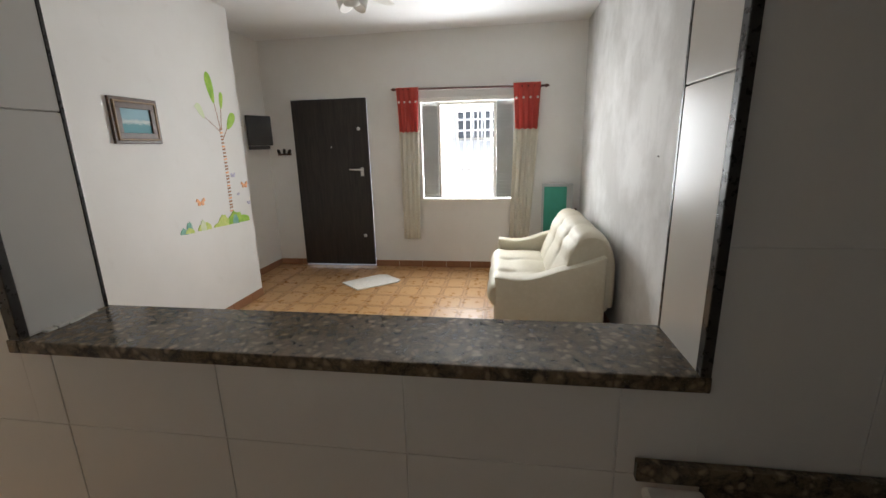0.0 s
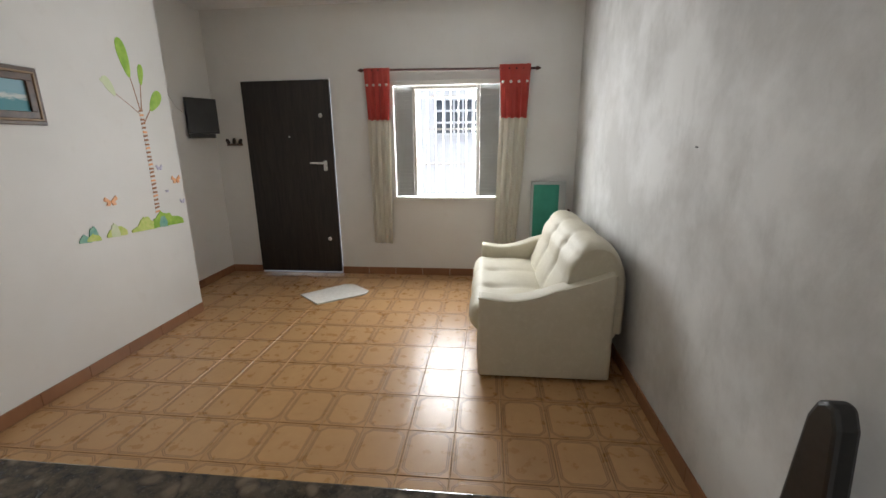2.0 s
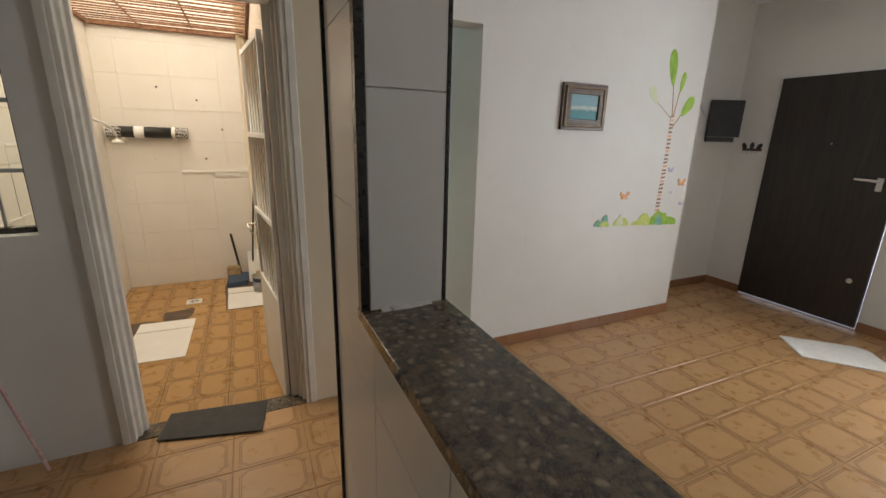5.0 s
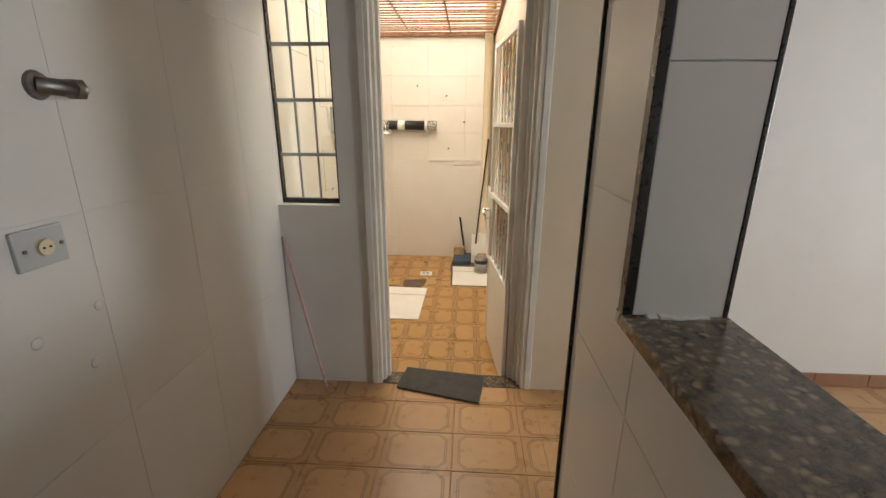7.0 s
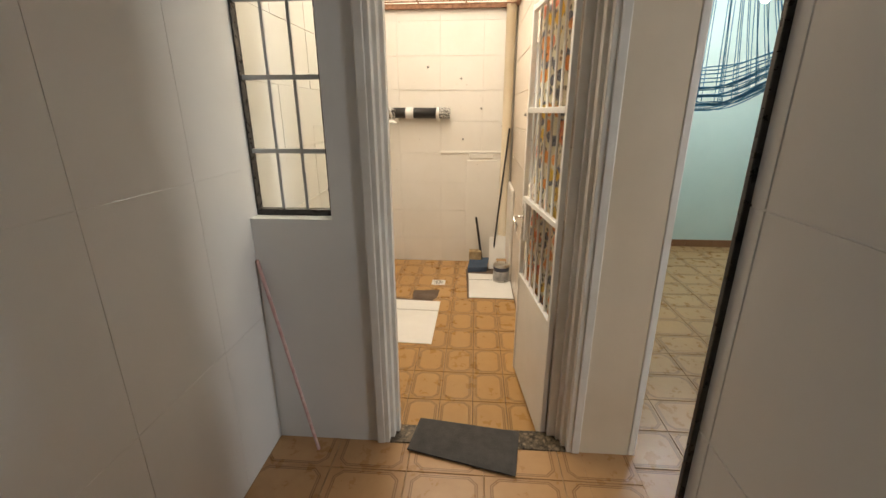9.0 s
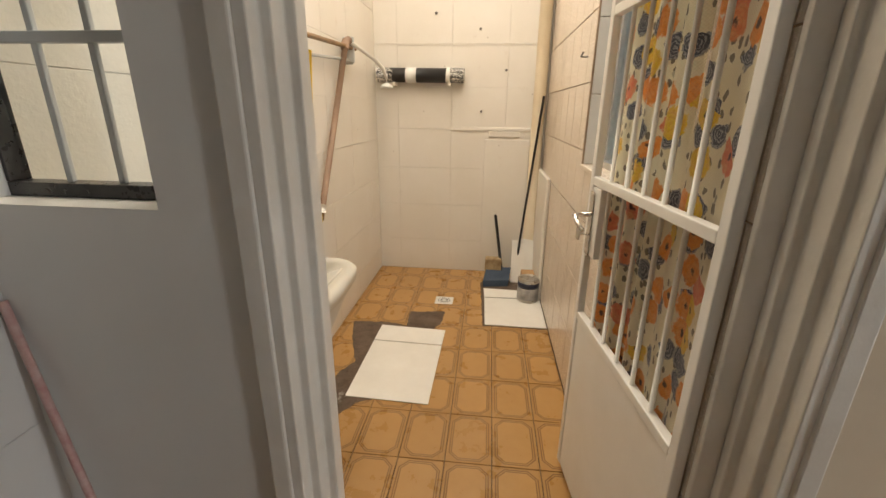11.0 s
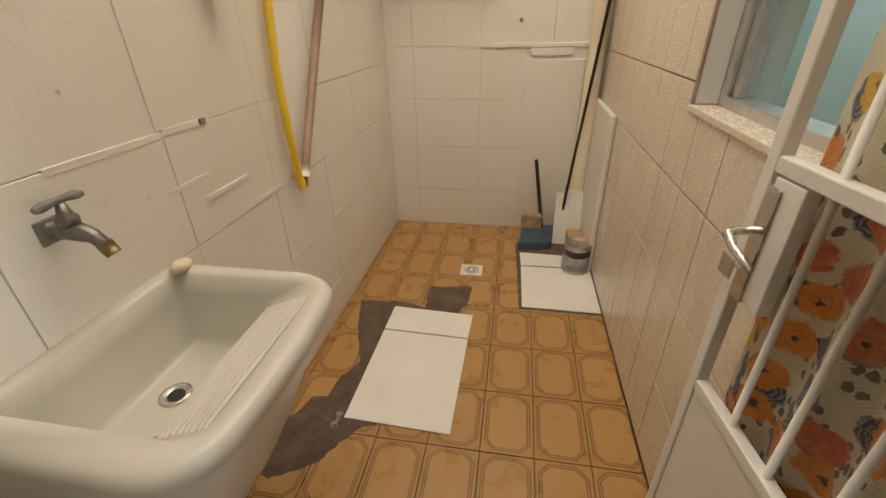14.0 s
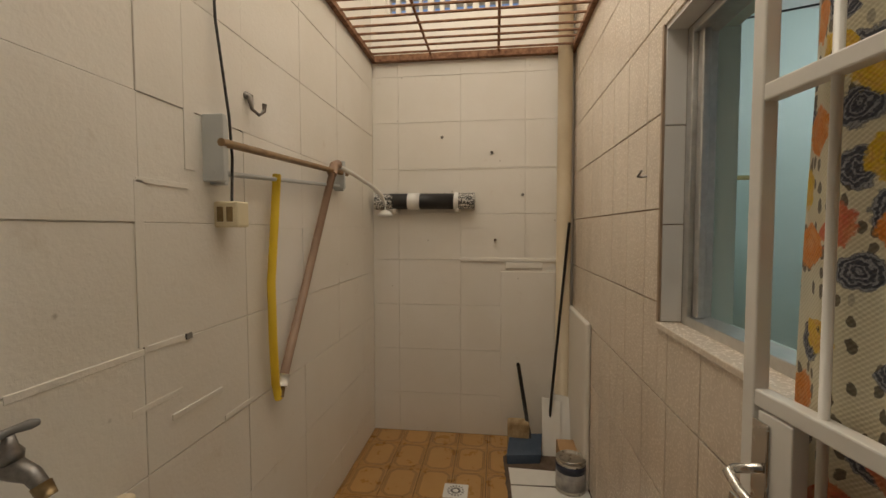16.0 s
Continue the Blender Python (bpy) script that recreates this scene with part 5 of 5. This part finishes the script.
solid("stone_block", st, "sandstone", "rough sand-coloured stone block on the floor", "stone", "thing", (-5.2, 0.38, -0.1))
def leaning_board(y0, y1, x, top, label):
    """A thin offcut, foot on the floor, leaning back."""
    foot, back, t = x, x - 0.10, 0.006
    front = [(foot, y0, -0.1), (foot, y1, -0.1), (back, y1 + 0.015, top - 0.02), (back, y0 + 0.005, top)]
    solid("white_board", loft([front, [(a - t, b, c) for a, b, c in front]], None, True, True, False), "card", label, "board", "thing", (x, y0, -0.1), group="leaning boards")


leaning_board(0.525, 0.63, -5.02, 0.225, "white board offcut leaning in the corner")
leaning_board(0.575, 0.695, -5.04, 0.245, "white board offcut leaning behind another")
solid("carton", boxes((-4.98, -4.74, 0.60, 0.70, -0.1, 0.035), bevel=0.006), "carton", "small brown cardboard box behind the paint can", "box", "thing", (-4.86, 0.65, -0.1))

can = thing("paint_can", "dented metal paint can with a dark blue and grey label", "paint can", (-4.70, 0.637, -0.096))
part("body", lathe(-4.70, 0.637, [(0.074, -0.095), (0.078, -0.092), (0.076, -0.085), (0.076, 0.06), (0.079, 0.066), (0.079, 0.072)], 28), "tin", can)
part("label_band", lathe(-4.70, 0.637, [(0.0768, -0.075), (0.0772, -0.075), (0.0772, 0.012), (0.0768, 0.012)], 28), "label_grey", can)
part("label_band", lathe(-4.70, 0.637, [(0.0768, 0.014), (0.0774, 0.014), (0.0774, 0.052), (0.0768, 0.052)], 28), "label_dark", can)
part("lid", lathe(-4.70, 0.637, [(0.070, 0.070), (0.074, 0.078), (0.066, 0.080), (0.062, 0.074), (0.02, 0.0745)], 28), "tin", can)


def patch(outline, seed, label):
    """Cement trowelled over broken tiles, with a ragged edge."""
    rnd = random.Random(seed)
    pts = []
    for p, q in zip(outline, outline[1:] + outline[:1]):
        p, q = Vector(p), Vector(q)
        steps = max(2, int((q - p).length / 0.022))
        side = Vector((-(q - p).y, (q - p).x)).normalized()
        pts += [tuple(p + (q - p) * k / steps + side * (0.010 * (rnd.random() - 0.5) if k else 0)) for k in range(steps)]
    solid("cement_patch", prism(pts, "z", -0.104, -0.0987), "cement", label, "cement patch", "structure")


patch([(-4.217, -0.525), (-4.235, -0.30), (-4.20, -0.17), (-4.40, -0.185), (-4.43, 0.053), (-4.25, 0.045), (-4.14, -0.02), (-3.90, -0.10), (-3.46, -0.20), (-3.43, -0.27), (-3.28, -0.36),
       (-3.20, -0.50), (-3.22, -0.592), (-3.38, -0.592), (-3.47, -0.525), (-3.55, -0.50), (-3.56, -0.44), (-3.65, -0.432), (-3.77, -0.377), (-3.92, -0.44), (-4.04, -0.482)], 3, "dark bare cement where floor tiles broke away")
patch([(-4.262, 0.315), (-4.98, 0.285), (-5.06, 0.34), (-5.06, 0.60), (-4.86, 0.715), (-4.258, 0.728)], 8, "dark bare cement in the corner under the card")


def sheet(name, pts, z, mid, label):
    solid(name, prism(pts, "z", z, z + 0.004, 0.001), "card", label, "cardboard", "thing", (mid[0], mid[1], z))


sheet("card_sheet", [(-3.47, -0.335), (-3.455, 0.075), (-3.98, 0.081), (-3.995, -0.331)], -0.0985, (-3.7, -0.1), "white card sheet on the floor over the bare patch")
sheet("card_sheet", [(-4.001, -0.331), (-3.986, 0.081), (-4.165, 0.085), (-4.185, -0.328)], -0.0975, (-4.08, -0.1), "folded end strip of a white card sheet")
sheet("card_sheet", [(-4.275, 0.33), (-4.272, 0.727), (-4.70, 0.727), (-4.69, 0.322)], -0.0985, (-4.5, 0.5), "white card sheet under the paint can")
sheet("card_sheet", [(-4.700, 0.322), (-4.710, 0.60), (-4.85, 0.60), (-4.86, 0.314)], -0.0975, (-4.77, 0.45), "narrow folded strip of white card")

fd = thing("floor_drain", "square white floor drain with a round slotted grate", "floor drain", (-4.61, 0.03, -0.1))
part("plate", boxes((-4.67, -4.55, -0.035, 0.095, -0.104, -0.097), bevel=0.002), "plastic", fd)
for k in range(16):
    a = 2 * math.pi * k / 16
    for r0 in (0.022, 0.040):
        place(part("slot", boxes((r0 - 0.006, r0 + 0.006, -0.0028, 0.0028, 0.0025, 0.0036)), "black", fd), pose(0, 0, 0, 0, 0, math.degrees(a)))

# ridges and grooves left by old repairs on the painted walls
rep = thing("wall_repairs", kind="structure")
for x0, x1, z, d in ((-3.47, -3.34, 1.000, 0.010), (-3.34, -3.05, 0.996, 0.008), (-3.62, -3.42, 0.80, 0.011), (-3.78, -3.63, 0.705, 0.010), (-3.46, -3.30, 0.86, 0.006), (-4.5, -3.95, 1.30, 0.004)):
    part("ridge", boxes((x0, x1, -0.600, -0.595 + d * 0.4, z - 0.007, z + 0.009), bevel=0.0012), "old", rep)
part("channel", boxes((-3.352, -3.325, -0.600, -0.5915, 1.01, 1.405), bevel=0.001), "old", rep)
part("channel", boxes((-3.50, -3.33, -0.600, -0.5915, 1.398, 1.412), bevel=0.001), "old", rep)
part("channel", boxes((-3.53, -3.49, -0.600, -0.5915, 1.45, 2.39), bevel=0.001), "old", rep)
part("crack", boxes((-3.33, -3.12, -0.600, -0.5925, 1.452, 1.462), bevel=0.001), "shutter", rep)
part("corner_patch", boxes((-3.495, -3.475, -0.600, -0.589, 0.992, 1.008)), "grey_metal", rep)
for y0, y1, z in ((-0.40, 0.66, 1.69), (-0.30, 0.0, 1.40)):
    part("ridge", boxes((-5.256, -5.247, y0, y1, z - 0.004, z + 0.004), bevel=0.002), "old", rep)

# ---- iron grid over the laundry, pierced vent blocks above it ----
grid_ = thing("ceiling_grid", "rusty iron bar grid over the laundry", "grille", (-4.0, 0.07, 2.42))
part("edge_bar", boxes((-5.255, -2.56, -0.594, -0.566, 2.405, 2.435)), "rust", grid_)
part("edge_bar", boxes((-5.255, -2.56, 0.702, 0.732, 2.405, 2.435)), "rust", grid_)
part("edge_bar", boxes((-5.252, -5.215, -0.566, 0.702, 2.40, 2.44)), "rust", grid_)
for k in range(28):
    x = -5.14 + k * 0.092
    part("bar", tube([(x, -0.57, 2.42), (x, 0.706, 2.42 + 0.006 * math.sin(k * 1.7))], 0.007, 6), "rust", grid_)
for y in (-0.19, 0.25):
    part("cross_bar", tube([(-5.22, y, 2.432), (-2.57, y, 2.432)], 0.008, 6), "rust", grid_)
vent = thing("vent_blocks", "pierced cream vent blocks in the wall above the laundry", "vent blocks", (-5.33, -0.05, 2.72), kind="structure")
for j in range(3):
    for i in range(6):
        y, z = -0.50 + 0.15 * i, 2.72 + 0.1533 * j
        bm = boxes((-5.36, -5.29, y, y + 0.15, z, z + 0.022), (-5.36, -5.29, y, y + 0.15, z + 0.131, z + 0.1533), (-5.36, -5.29, y, y + 0.02, z + 0.022, z + 0.131), (-5.36, -5.29, y + 0.13, y + 0.15, z + 0.022, z + 0.131),
                   (-5.35, -5.30, y + 0.06 + 0.01 * (i % 2), y + 0.09, z + 0.022, z + 0.131), (-5.35, -5.30, y + 0.02, y + 0.13, z + 0.068, z + 0.085))
        part("vent_block", bm, "old", vent)

# ---- tiles, last ----
floor_k, floor_l, floor_b, floor_w = (scene.objects[n] for n in ("floor_kitchen", "floor_living", "floor_bedroom", "floor_laundry"))
lay(floor_l, "tile", "tile_a", "z", -0.006, 0.006, -2.56, 0.86, 1.087, 5.163, 0.24, 0.307, -0.41, 2.86, 0.0035, lift=0.0012)
lay(floor_l, "tile", "tile_a", "z", -0.006, 0.006, -2.98, -2.56, 3.99, 5.163, 0.24, 0.307, -0.41, 2.86, 0.0035, lift=0.0012)
lay(floor_k, "tile", "tile_a", "z", -0.006, 0.006, -2.41, 1.6, -0.545, 0.865, 0.24, 0.335, -2.0, 0.09, 0.0035, lift=0.0012)
lay(floor_k, "tile", "tile_a", "z", -0.006, 0.006, -2.41, -1.632, 0.865, 1.087, 0.24, 0.335, -2.0, 0.09, 0.0035, lift=0.0012)
lay(floor_b, "tile", "tile_a", "z", -0.006, 0.006, -3.33, -2.56, 1.08, 1.95, 0.24, 0.307, -0.41, 2.86, 0.0035, lift=0.0012)
lay(floor_b, "tile", "tile_a", "z", -0.006, 0.006, -5.65, -3.33, 0.944, 3.84, 0.24, 0.307, -0.41, 2.86, 0.0035, lift=0.0012)


lay(floor_w, "tile", "tile_l", "z", -0.106, 0.006, -5.25, -2.52, -0.594, 0.73, 0.277, 0.188, -3.686, 0.187, 0.003, lift=0.0010)
# kitchen walls: large grey tiles
hatch = (PASS[0] - 0.02, PASS[1] + 0.008, PASS[2], PASS[3])
lay(wall_pass, "wall_tile", "ktile", "y", 0.865, -0.003, -1.613, 1.6, 0.0, H, 0.456, 0.5, -0.204, 0.32, 0.004, holes=[hatch], bevel=0.0005)
lay(wall_south, "wall_tile", "ktile", "y", -0.545, 0.002, -2.41, 1.6, 0.0, H, 0.42, 0.63, -1.27, 0.64, 0.0012, bevel=0.0005)
# laundry walls
lay(wall_ln, "wall_tile", "btile", "y", 0.737, -0.007, -5.255, -2.51, -0.1, 3.3, 0.2, 0.287, -3.726, 0.775, 0.005, holes=[BWIN])
south_w = scene.objects["wall_laundry_south"]
lay(south_w, "wall_tile", "otile", "y", -0.599, 0.005, -5.25, -2.50, -0.1, 2.39, 0.42, 0.305, -3.34, 1.00, 0.0022, lift=0.0035, bevel=0.0012)
lay(wall_back, "wall_tile", "otile", "x", -5.255, 0.005, -0.594, 0.73, -0.1, 2.39, 0.42, 0.305, 0.004, 1.085, 0.0022, lift=0.0025, bevel=0.0012)
